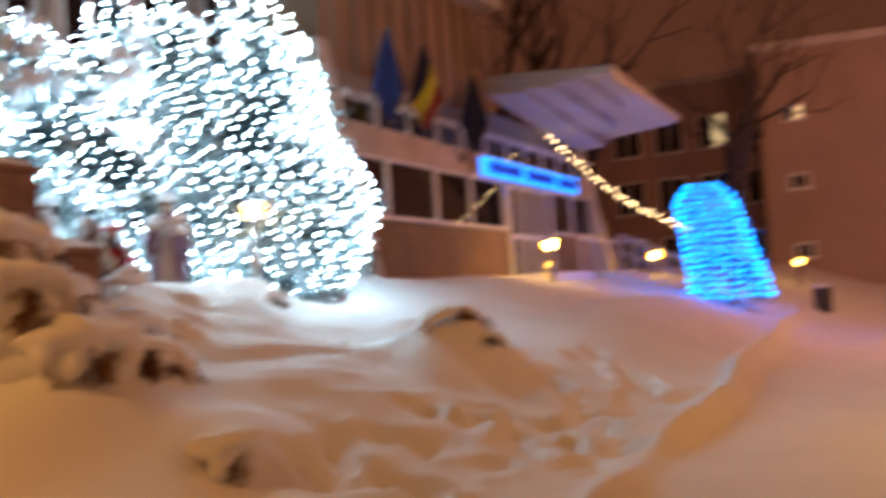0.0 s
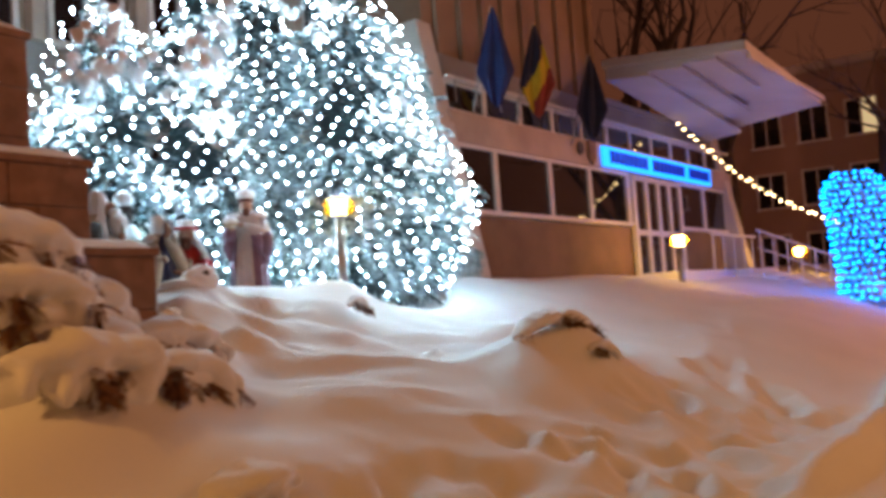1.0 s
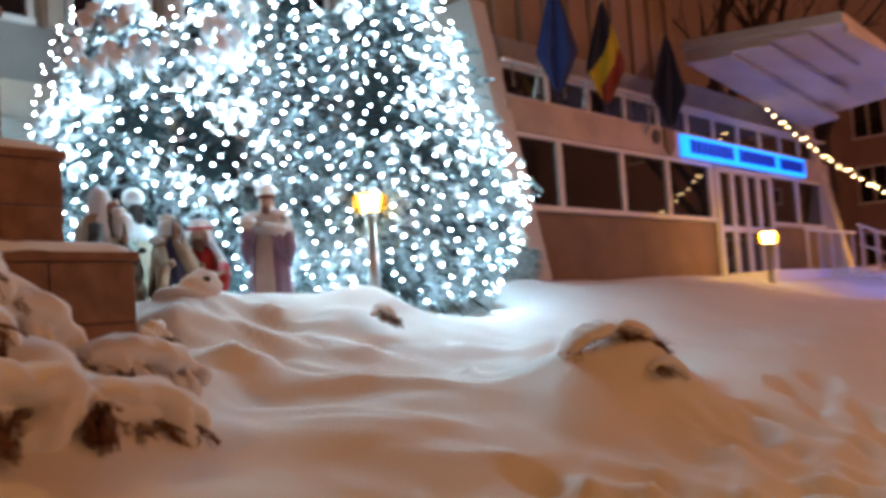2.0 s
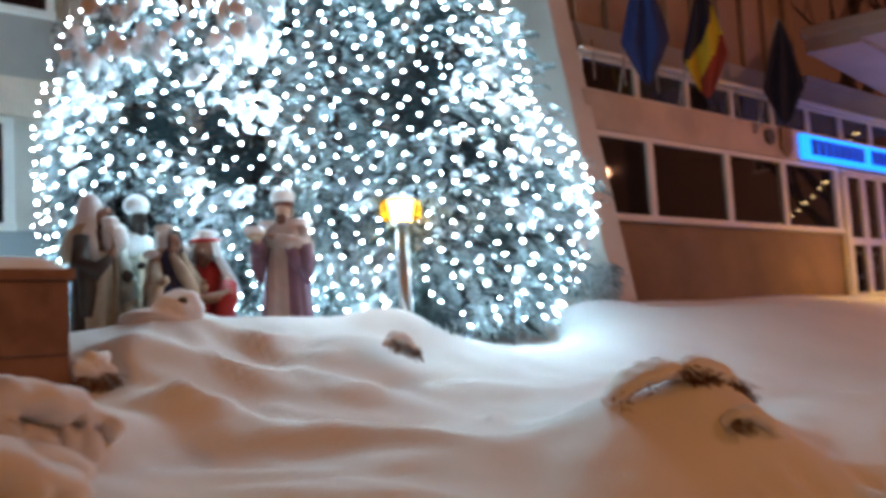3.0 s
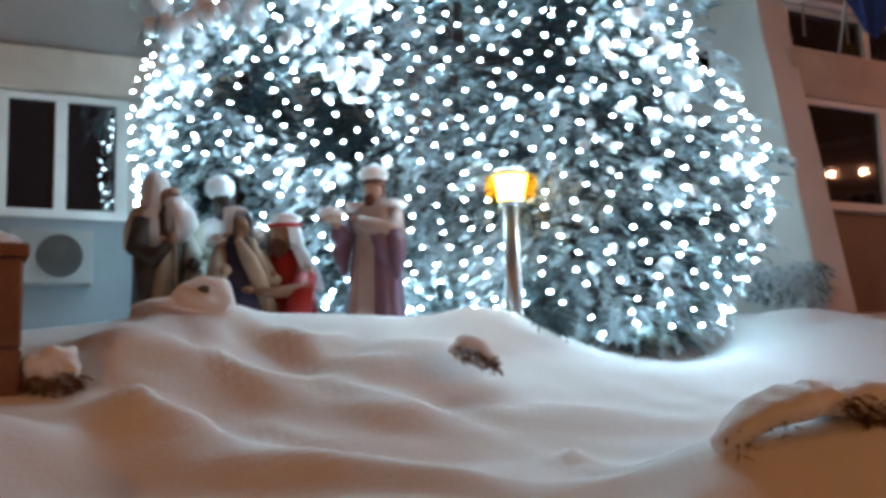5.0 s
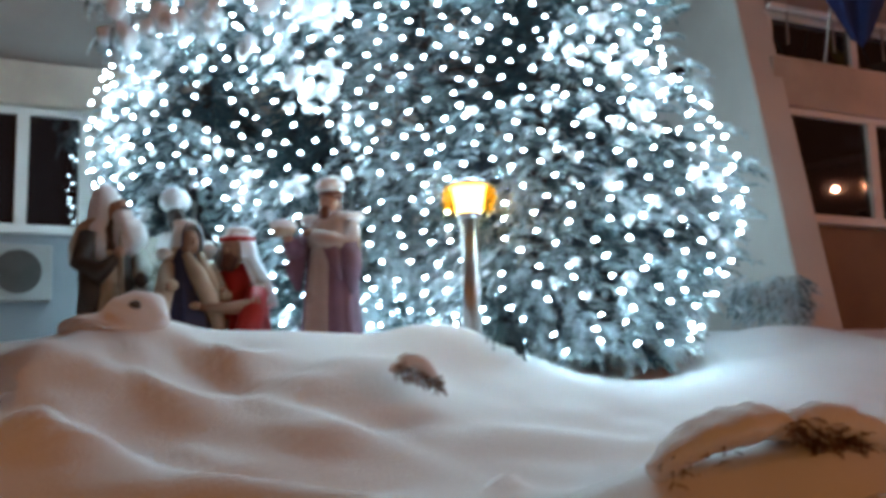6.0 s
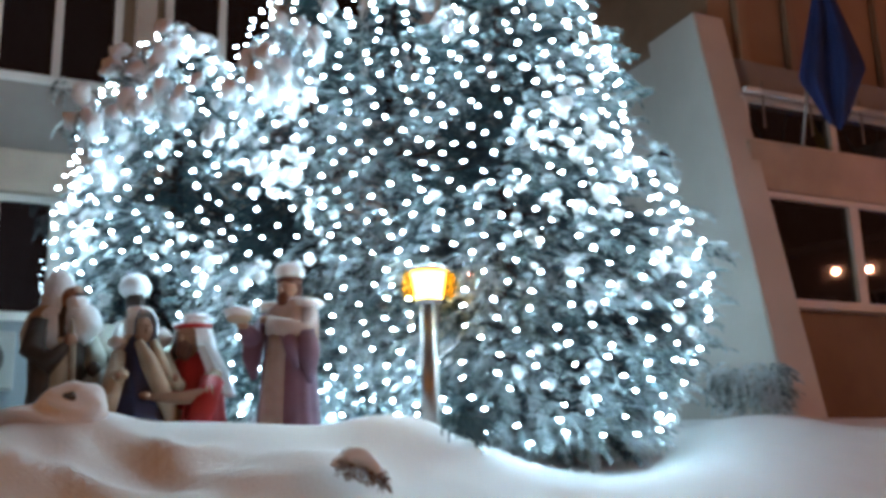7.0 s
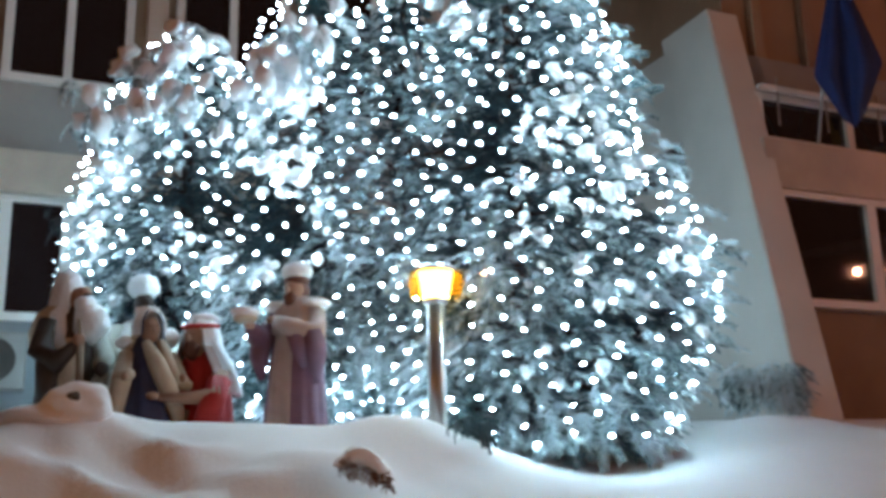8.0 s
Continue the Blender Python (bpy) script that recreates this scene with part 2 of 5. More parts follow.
SCARP_SEED = random.Random(21)
SCARPS = [(SCARP_SEED.uniform(7.7, 12.6), SCARP_SEED.uniform(3.7, 6.3), SCARP_SEED.uniform(0.3, 0.75), SCARP_SEED.uniform(0.30, 0.55), SCARP_SEED.uniform(0.014, 0.034), SCARP_SEED.gauss(-24, 14)) for _ in range(24)]
SCARPS += [(SCARP_SEED.uniform(7.8, 9.4), SCARP_SEED.uniform(5.9, 7.2), SCARP_SEED.uniform(0.16, 0.34), SCARP_SEED.uniform(0.22, 0.4), SCARP_SEED.uniform(0.035, 0.07), SCARP_SEED.gauss(-20, 25)) for _ in range(15)]


def scarp(x, y, cx, cy, along, wide, h, turn):
    """A drift carved by the wind: a long rise from behind and a short steep face in front."""
    c, s = math.cos(radians(turn)), math.sin(radians(turn))
    u, v = ((x - cx) * c + (y - cy) * s) / along, ((x - cx) * s - (y - cy) * c) / wide
    v = v + 0.35 * u * u
    return h * np.exp(-((u * u) ** 1.5)) * smooth(-1.0, 0.0, v) * (1 - smooth(0.0, 0.32, v))


def ground(x, y):
    """Height of the snow: a trodden path, a bank that climbs to a terrace before the building."""
    x, y = np.asarray(x, float), np.asarray(y, float)
    yy = y + 0.35 * np.sin(x * 0.45 + 0.6) - 0.55 * (1 - smooth(6.3, 8.3, x))
    z = 0.10 * smooth(0.3, 2.0, yy) + 0.92 * smooth(1.6, 5.0, yy) + 0.88 * smooth(4.6, 7.6, yy) + 0.12 * smooth(7.5, 11, y)
    z = z + 0.42 * smooth(12, 22, x) * smooth(0.5, 3.0, y) * (1 - smooth(4.0, 8.0, y))
    z = z + 1.6 * smooth(30, 48, x) * (1 - smooth(3, 9, y) * 0.8)
    z = z + 0.14 * smooth(7.6, 8.4, y) * smooth(13.8, 15.5, x)
    near = (1 - smooth(16, 40, x)) * smooth(-30, -8, x)
    z = z + 0.05 * ripple(x, y) * (0.25 + 0.75 * smooth(1.0, 4.0, y)) * near
    for cx, cy, rx, ry, h, a in HUMPS:
        z = z + hump(x, y, cx, cy, rx, ry, h, a)
    for cx, cy, rx, ry, h, a in DRIFTS + CARVED:
        z = z + hump(x, y, cx, cy, rx, ry, h, a)
    for cx, cy, along, wide, h, a in SCARPS:
        z = z + scarp(x, y, cx, cy, along, wide, h, a)
    for cx, cy, r in LUMPS:
        z = z + hump(x, y, cx, cy, r, r * 0.85, 0.05)
    # the ridge along the cleared path, and trodden snow beside it
    mid = 0.92 + 0.07 * np.sin(x * 0.9) + 0.05 * x
    z = z + 0.24 * np.exp(-(((y - mid) / 0.16) ** 2)) * smooth(5.2, 6.6, x) * (1 - 0.75 * np.exp(-(((x - 8.3) / 1.0) ** 2))) * (1 - smooth(26, 32, x))
    for cx, cy, r, a in PITS:
        z = z - hump(x, y, cx, cy, r * 1.4, r * 0.9, 0.085, a) + hump(x, y, cx + r * 1.3 * math.cos(a), cy + r * 1.3 * math.sin(a), r * 1.1, r * 0.9, 0.035, a)
    return z


def height(x, y):
    """Height of the meshed snow at one place."""
    i, j = np.searchsorted(gx, x) - 1, np.searchsorted(gy, y) - 1
    u, v = (x - gx[i]) / (gx[i + 1] - gx[i]), (y - gy[j]) / (gy[j + 1] - gy[j])
    return float((GZ[j, i] * (1 - u) + GZ[j, i + 1] * u) * (1 - v) + (GZ[j + 1, i] * (1 - u) + GZ[j + 1, i + 1] * u) * v)


def spread(a, b, step, far):
    """Even steps from a to b, growing ones out to far on both sides."""
    mid = list(np.arange(a, b + step / 2, step))
    d, out = step, []
    lo, hi = mid[0], mid[-1]
    while hi < far:
        d *= 1.25
        hi, lo = hi + d, lo - d
        out.append((lo, hi))
    return np.array([p[0] for p in reversed(out)] + mid + [p[1] for p in out])


gx, gy = spread(1.0, 18.0, 0.06, 600), spread(0.0, 9.0, 0.06, 600)
GX, GY = np.meshgrid(gx, gy)
GZ = ground(GX, GY)
ids = np.arange(GX.size).reshape(GX.shape)
quads = np.stack([ids[:-1, :-1], ids[:-1, 1:], ids[1:, 1:], ids[1:, :-1]], -1).reshape(-1, 4)
tagged(raw_object("ground", np.stack([GX, GY, GZ], -1).reshape(-1, 3), quads, SNOW),
       "deep drifted snow bank with trodden path", "snow", kind="structure")


# ---- the town hall ----
def window_row(name, parent, xs, y, z0, z1, label="", bar=0.07, depth=0.09):
    """Panes between the xs, in white frames, standing in the plane y."""
    win = part(name, bmesh.new(), FRAME, parent, label)
    for k, x in enumerate(xs):
        boxed("mullion", (x - bar, y - depth, z0, x + bar, y + 0.02, z1), FRAME, win, 0.008)
    boxed("sill", (xs[0] - bar, y - depth - 0.05, z0 - 0.09, xs[-1] + bar, y + 0.02, z0), FRAME, win, 0.008)
    boxed("head", (xs[0] - bar, y - depth, z1, xs[-1] + bar, y + 0.02, z1 + 0.07), FRAME, win, 0.008)
    for a, b in zip(xs, xs[1:]):
        boxed("pane", (a + bar, y - 0.035, z0, b - bar, y - 0.02, z1), GLASS, win)
    return win


hall = thing("town_hall", "long town hall with dark window bands and slanted white fins", "building")
# entrance wing
boxed("wall", (15.35, 8.65, 1.2, 30.4, 8.95, 3.22), PLINTH, hall, label="brown rendered plinth")
boxed("wall", (15.35, 8.72, 3.22, 30.4, 8.95, 4.5), PLASTER, hall)
boxed("fascia", (15.35, 8.55, 4.51, 30.4, 8.95, 5.06), FASCIA, hall, 0.02, "stained cream fascia")
boxed("wall", (15.35, 8.86, 5.06, 30.4, 9.0, 6.15), GREYBAND, hall)
boxed("rail", (15.4, 8.56, 5.62, 30.3, 8.64, 5.68), FRAME, hall, 0.01)
boxed("wall", (15.35, 9.0, 6.15, 22.4, 22.0, 8.95), PANEL, hall, label="brown panelled upper wall")
boxed("cornice", (15.0, 8.35, 8.95, 22.9, 22.0, 9.35), CANOPY, hall, 0.03)
boxed("roof", (22.4, 8.8, 6.15, 30.4, 22.0, 6.3), GREYBAND, hall)
boxed("wall", (30.1, 8.95, 1.2, 30.4, 22.0, 6.15), PLASTER, hall)
for k in range(9):
    x = 15.7 + k * 0.78
    boxed("pilaster", (x, 8.9, 6.17, x + 0.16, 9.0, 8.93), PANEL, hall, 0.02)
window_row("window", hall, [15.5, 16.83, 18.94, 20.75, 22.75], 8.66, 3.32, 4.43, "wide dark windows in white frames")
window_row("window", hall, [26.0, 27.9, 29.9], 8.66, 3.32, 4.43, "wide dark windows in white frames")
window_row("window", hall, [15.5 + k * 1.32 for k in range(12)], 8.8, 5.12, 5.58, "narrow clerestory strip", 0.05)
door = part("door", bmesh.new(), FRAME, hall, "glazed white double entrance doors")
for k in range(5):
    x = 22.95 + k * 0.74
    boxed("door_post", (x - 0.09, 8.5, 1.95, x + 0.09, 8.62, 4.4), FRAME, door, 0.01)
    if k < 4:
        boxed("door_rail", (x + 0.09, 8.51, 3.02, x + 0.65, 8.61, 3.16), FRAME, door, 0.01)
        boxed("pane", (x + 0.09, 8.55, 3.16, x + 0.65, 8.57, 4.34), GLASS, door)
        boxed("pane", (x + 0.09, 8.55, 2.05, x + 0.65, 8.57, 3.02), GLASS, door)
boxed("door_rail", (22.86, 8.5, 4.34, 26.0, 8.62, 4.46), FRAME, door, 0.01)
# side wall of the entrance wing
boxed("wall", (15.3, 8.97, 1.2, 15.55, 11.4, 5.0), PLASTER, hall)
boxed("wall", (15.3, 8.97, 5.42, 15.55, 11.4, 6.6), PLASTER, hall)
boxed("pane", (15.38, 9.0, 5.0, 15.42, 11.4, 5.42), GLASS, hall)


def fin(x):
    """A slanted white slab that leans back as it rises and thins a little."""
    bm = bmesh.new()
    lo = [(7.81, 1.2, 0.0, 0.49), (8.93, 6.67, 0.11, 0.55), (9.78, 6.64, 0.11, 0.55), (8.78, 1.2, 0.0, 0.49)]
    a = [bm.verts.new((x + x0, y, z)) for y, z, x0, x1 in lo]
    b = [bm.verts.new((x + x1, y, z)) for y, z, x0, x1 in lo]
    bm.faces.new(a)
    bm.faces.new(list(reversed(b)))
    for k in range(4):
        bm.faces.new((a[k], b[k], b[(k + 1) % 4], a[(k + 1) % 4]))
    bmesh.ops.recalc_face_normals(bm, faces=bm.faces)
    bmesh.ops.bevel(bm, geom=list(bm.edges), offset=0.015, segments=2, affect="EDGES")
    return part("fin", bm, PLASTER, hall, "slanted white concrete fin")


fin(14.96)
fin(29.6)
# main wing behind the conifers
boxed("wall", (-14.0, 11.4, 1.2, 15.3, 11.7, 3.2), GREYWALL, hall, label="pale blue-grey lower wall")
boxed("wall", (-14.0, 11.5, 3.2, 15.3, 11.7, 4.5), PLASTER, hall)
boxed("band", (-14.0, 11.32, 4.5, 15.3, 11.7, 4.95), FASCIA, hall, 0.02)
boxed("wall", (-14.0, 11.42, 4.95, 15.3, 11.7, 5.72), GREYBAND, hall)
boxed("wall", (-14.0, 11.5, 5.72, 15.3, 11.7, 8.1), PANEL, hall)
boxed("wall", (-14.0, 11.36, 8.1, 15.3, 11.7, 13.0), PANEL, hall)
boxed("roof", (-14.2, 11.2, 13.0, 15.0, 22.0, 13.4), GREYBAND, hall)
for k in range(13):
    x0 = 7.47 - 1.75 * 4 + k * 1.75
    window_row("window", hall, [x0, x0 + 0.56, x0 + 1.16], 11.5, 3.28, 4.42, "", 0.06)
    window_row("window", hall, [x0 + 0.45, x0 + 1.05, x0 + 1.66], 11.5, 5.8, 8.02, "", 0.045)
for k in range(14):
    x0 = 7.35 - 1.75 * 4 + k * 1.75
    boxed("pilaster", (x0 + 0.2, 11.3, 5.72, x0 + 0.42, 11.5, 8.1), FASCIA, hall, 0.015)

# canopy over the entrance
canopy = thing("entrance_canopy", "broad white canopy rising outward with a stepped underside", "canopy")
bm = bmesh.new()
under = [(21.9, 8.6, 6.9), (20.2, 4.8, 6.2), (26.0, 4.8, 5.9), (29.0, 8.6, 6.12)]
lo = [bm.verts.new(p) for p in under]
hi = [bm.verts.new((p[0], p[1], p[2] + 0.18)) for p in under]
bm.faces.new(lo)
bm.faces.new(list(reversed(hi)))
for k in range(4):
    bm.faces.new((lo[k], hi[k], hi[(k + 1) % 4], lo[(k + 1) % 4]))
bmesh.ops.recalc_face_normals(bm, faces=bm.faces)
part("roof_slab", bm, CANOPY, canopy)
under = [Vector(p) for p in under]
for reach, share, drop in ((0.80, 0.50, 0.08), (0.58, 0.74, 0.17), (0.34, 0.96, 0.26)):
    bm = bmesh.new()
    a, d = under[0].lerp(under[3], 0.02), under[0].lerp(under[3], share)
    b = a.lerp(under[1].lerp(under[2], 0.02), reach)
    c = d.lerp(under[1].lerp(under[2], share), reach)
    hi = [bm.verts.new((p.x, p.y, p.z - drop + 0.085)) for p in (a, b, c, d)]
    lo = [bm.verts.new((p.x, p.y, p.z - drop)) for p in (a, b, c, d)]
    bm.faces.new(lo)
    bm.faces.new(list(reversed(hi)))
    for k in range(4):
        bm.faces.new((lo[k], hi[k], hi[(k + 1) % 4], lo[(k + 1) % 4]))
    bmesh.ops.recalc_face_normals(bm, faces=bm.faces)
    part("soffit_step", bm, CANOPY, canopy)
boxed("edge_beam", (20.2, 4.72, 6.0, 26.1, 4.80, 6.12), CANOPY, canopy, 0.01)

# illuminated sign
sign = thing("lit_sign", "long blue backlit sign on the fascia", "sign")
boxed("panel", (21.3, 8.46, 4.54, 28.3, 8.53, 5.00), SIGNGLOW, sign, 0.02)
for k in range(24):
    if k not in (8, 17):
        boxed("bar", (21.62 + k * 0.273, 8.42, 4.63, 21.80 + k * 0.273, 8.455, 4.91), surface("blue_letter", (0.01, 0.06, 0.5), 0.5, 0.1) if k == 0 else bpy.data.materials["blue_letter"], sign)


# ---- conifers with net lights ----
def frond_template(seed):
    """A drooping spray, one metre long along x: a rachis with narrow leaf blades in pairs."""
    rnd = random.Random(seed)
    vs, fs = [], []

    def quad(*p):
        n = len(vs)
        vs.extend(p)
        fs.append((n, n + 1, n + 2, n + 3))

    def curve(t):
        return np.array([t * (1 - 0.12 * t), 0.04 * math.sin(4 * t + seed), 0.10 * t - 0.42 * t * t])

    for k in range(4):
        a, b = curve(k / 4), curve((k + 1) / 4)
        w = 0.012 * (1 - k / 5)
        quad(a + (0, w, 0), a - (0, w, 0), b - (0, w * 0.8, 0), b + (0, w * 0.8, 0))
    for k in range(11):
        t = 0.10 + 0.88 * k / 10
        for side in (-1, 1):
            root = curve(t)
            long = (0.30 * (1 - 0.55 * t) + 0.04) * rnd.uniform(0.75, 1.2)
            ang = rnd.uniform(0.55, 0.95)
            d = np.array([math.cos(ang), side * math.sin(ang), -0.25 - 0.35 * t + rnd.uniform(-0.2, 0.15)])
            d = d / np.linalg.norm(d)
            across = np.cross(d, (0, 0.25 * side, 1))
            across = across / np.linalg.norm(across)
            w = rnd.uniform(0.026, 0.044)
            tip = root + d * long + np.array([0, 0, -0.10 * long])
            midp = root + d * long * 0.5
            quad(root, midp - across * w, tip, midp + across * w)
    return np.array(vs), np.array(fs)


def load_template(seed):
    """A pad of snow that follows the droop of a spray."""
    v, f = icosphere(2)
    out = []
    for p in v:
        k = 1 + 0.55 * noise.noise(Vector(p) * 2.3 + Vector((seed, 0, 0)))
        t = 0.58 + 0.36 * p[0] * k
        out.append((t * (1 - 0.12 * t), p[1] * 0.24 * k * (1.1 - 0.3 * t), 0.10 * t - 0.42 * t * t + 0.035 + (0.10 if p[2] > 0 else 0.05) * p[2] * k))
    return np.array(out), f


def clump_template(seed):
    """A rounded heap of snow on a bough, with ragged fingers below."""
    v, f = icosphere(2)
    out = []
    for p in v:
        q = Vector(p)
        k = 1 + 0.45 * noise.noise(q * 1.3 + Vector((seed, 2, 0))) + 0.28 * noise.noise(q * 3.4 + Vector((seed, 0, 5)))
        drop = max(0.0, -p[2]) * (0.35 + 0.9 * max(0, noise.noise(Vector((p[0] * 3.5, p[1] * 3.5, seed)))))
        out.append((0.5 + p[0] * k * 0.62, p[1] * k * 0.62, 0.42 * p[2] * k - 0.7 * drop - 0.25 * (0.5 + p[0]) ** 2))
    return np.array(out), f


CLUMPS = [clump_template(k * 4.7 + 1) for k in range(6)]
FRONDS = [frond_template(k) for k in range(5)]
LOADS = [load_template(k * 3.1) for k in range(5)]
ICO1 = icosphere(1)
KEEP_CLEAR = [(10.2, 8.26, 0.36, 3.35), (9.56, 8.66, 0.32, 2.95), (9.18, 9.34, 0.32, 3.36), (8.61, 9.0, 0.34, 3.36), (9.15, 8.6, 0.32, 3.0), (11.01, 7.43, 0.24, 3.3)]


def clear_of_things(x, y, z):
    return all((x - a) ** 2 + (y - b) ** 2 > r * r or z > top for a, b, r, top in KEEP_CLEAR)


CROWN_FOOT = 1.75
# place, top, half-width, number and bluntness of each crown
CONIFERS = [(9.62, 10.3, 6.2, 1.0, 1, 3.0), (10.75, 9.62, 6.55, 1.15, 2, 2.6), (12.2, 8.4, 6.7, 1.43, 3, 2.0), (11.5, 9.2, 6.6, 1.2, 4, 2.4)]
BROAD = [(0.0, 0.70), (0.08, 0.82), (0.22, 1.0), (0.30, 0.98), (0.40, 0.86), (0.52, 0.72), (0.60, 0.66), (0.72, 0.56), (0.85, 0.45), (0.94, 0.30), (1.0, 0.02)]


def crown_radius(u, a, wide, number, power):
    """Half-width of a crown at the height share u towards the side a (radians)."""
    u = min(max(u, 0.0), 1.0)
    if number == 3:
        # a broad skirt under a slimmer column, bulging to one side
        share = float(np.interp(u, [p[0] for p in BROAD], [p[1] for p in BROAD]))
        off = (a + radians(75) + math.pi) % (2 * math.pi) - math.pi
        return wide * share * (1 + 0.36 * math.exp(-(off / radians(34)) ** 2))
    if u < 0.3:
        if number == 1:
            return wide * (0.5 + 0.5 * math.sin(u / 0.3 * math.pi / 2))
        return wide * (0.74 + 0.26 * math.sin(u / 0.3 * math.pi / 2))
    return wide * (1 - 0.97 * ((u - 0.3) / 0.7) ** power) + 0.01


def crown_edge(u, a, z, wide, number, power):
    """The uneven outer face of a crown."""
    n = noise.noise(Vector((math.cos(a) * 1.5, math.sin(a) * 1.5, z * 1.1 + number * 7)))
    return crown_radius(u, a, wide, number, power) * (1 + 0.15 * n)


def hollow(x, y, z):
    """How far the sprays stand back between the boughs, 0 to 1."""
    n = noise.noise(Vector((x * 1.05, y * 1.05, z * 1.9)) + Vector((5.3, 0.4, 2.2)))
    return min(max((n - 0.02) / 0.22, 0.0), 1.0) * min(max((z - 2.9) / 0.8, 0.3), 1.0)


def snowiness(x, y, z):
    """Where the boughs carry most snow: in the upper half, and towards the smaller trees."""
    n = noise.noise(Vector((x, y, z)) * 0.8 + Vector((7.7, 1.1, 4.4)))
    return 1.25 * min(n, 0.22) + 0.08 + 0.17 * (z - 4.0) + 0.12 * (10.8 - x) * (1 if z > 3.6 else 0.3)


def inside_other(x, y, z, own, shrink=0.86):
    for cx, cy, top, wide, n, power in CONIFERS:
        if n != own and CROWN_FOOT < z < top and math.hypot(x - cx, y - cy) < shrink * crown_radius((z - CROWN_FOOT) / (top - CROWN_FOOT), math.atan2(y - cy, x - cx), wide, n, power):
            return True
    return False


HEAP_SPOTS = []


def under_heap(x, y, z):
    """Whether a bulb here would lie under a heap of snow."""
    return any((x - a) ** 2 + (y - b) ** 2 + (z - c) ** 2 < (q + 0.05) ** 2 for a, b, c, q in HEAP_SPOTS)


def conifer(cx, cy, top, wide, number, power):
    rnd = random.Random(40 + number)
    base = CROWN_FOOT
    tree = thing("conifer", "tall snow-laden evergreen wrapped in white net lights", "tree", (cx, cy, base), "lit conifers before the building")
    bm = bmesh.new()
    tall = top - base
    tube(bm, [(0, 0, -0.5), (0.03, 0, tall * 0.5), (0, 0.02, tall * 0.98)], [0.13, 0.07, 0.012], 8)
    limbs = bmesh.new()
    for k in range(46):
        u = rnd.uniform(0.05, 0.9)
        a = rnd.uniform(0, 6.28)
        r = crown_radius(u, a, wide, number, power) * 0.8
        z = u * tall
        tube(limbs, [(0, 0, z), (r * 0.5 * math.cos(a), r * 0.5 * math.sin(a), z + 0.10), (r * math.cos(a), r * math.sin(a), z - 0.05)], [0.03 * (1.1 - u), 0.018 * (1.1 - u), 0.006], 5)
    part("trunk", bm, BARK, tree, smooth=True)
    tagged(part("branchwork", limbs, BARK, tree, smooth=True), kind="stuff")
    leaves, inner, loads = [[] for _ in FRONDS], [[] for _ in FRONDS], [[] for _ in LOADS]
    for k in range(int(7200 * wide)):
        u = 1 - math.sqrt(rnd.random()) * 0.985
        a = rnd.uniform(0, 2 * math.pi)
        if math.sin(a) > 0.5 and rnd.random() < 0.6:
            continue
        z = u * tall
        edge = crown_edge(u, a, z, wide, number, power)
        gap = hollow(cx + edge * math.cos(a), cy + edge * math.sin(a), base + z)
        depth = rnd.random() ** 1.6
        long = rnd.uniform(0.19, 0.42) * (0.66 + 0.34 * (1 - u))
        deep = k % 3 == 0
        r = max(edge - long * 0.8 - depth * 0.26 - 0.30 * gap, 0.0)
        if deep:
            r = r * rnd.uniform(0.55, 0.95)
        x, y = r * math.cos(a), r * math.sin(a)
        tipx, tipy = cx + (r + long * 0.8) * math.cos(a), cy + (r + long * 0.8) * math.sin(a)
        if inside_other(tipx, tipy, base + z, number, 0.75) or not clear_of_things(tipx, tipy, base + z) or not clear_of_things(cx + x, cy + y, base + z):
            continue
        if tipy > 11.25 or base + z - 0.1 < height(tipx, tipy):
            continue
        m = pose(x, y, z, rnd.uniform(-25, 25), rnd.uniform(-22, 28), math.degrees(a) + rnd.uniform(-32, 32)) @ Matrix.Diagonal((long, long * rnd.uniform(0.8, 1.2), long, 1))
        kind = rnd.randrange(5)
        # depth and hollows choose the dark colour: less snow, and shade put into it
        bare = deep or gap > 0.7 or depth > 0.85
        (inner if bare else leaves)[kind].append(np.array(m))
        if not bare and depth < 0.5 and rnd.random() < (0.03 + 0.55 * snowiness(cx + x, cy + y, base + z)) * min(max((base + z - 2.4) / 1.2, 0.2), 1.0):
            loads[kind].append(np.array(pose(0, 0, 0.012) @ m @ Matrix.Diagonal((rnd.uniform(0.7, 1.1), rnd.uniform(0.6, 1.0), rnd.uniform(0.8, 1.4), 1))))
    # loose sprays that hang out past the net
    for k in range(210 if number == 3 else 10):
        u, a = rnd.uniform(0.10, 0.86), rnd.uniform(-1.35, 0.5)
        r, z, long = crown_radius(u, a, wide, number, power) - 0.16, u * tall, rnd.uniform(0.20, 0.36)
        r += rnd.choice((0.0, 0.1, 0.2)) if number == 3 else 0.0
        leaves[rnd.randrange(5)].append(np.array(pose(r * math.cos(a), r * math.sin(a), z, rnd.uniform(-75, 75), rnd.uniform(-15, 30), math.degrees(a) + rnd.uniform(-35, 35)) @ Matrix.Diagonal((long, long * 0.9, long, 1))))
    raw_object("crown", *joined([scatter(t, m) for t, m in zip(FRONDS, leaves) if m]), NEEDLE, tree, "frosted drooping needle sprays", False)
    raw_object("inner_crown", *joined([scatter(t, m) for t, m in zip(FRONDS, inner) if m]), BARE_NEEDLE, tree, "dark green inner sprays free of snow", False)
    tagged(raw_object("snow_load", *joined([scatter(t, m) for t, m in zip(LOADS, loads) if m]), SNOW_LOAD, tree, "thick snow pads on the branches"), kind="stuff")
    heaps = [[] for _ in CLUMPS]
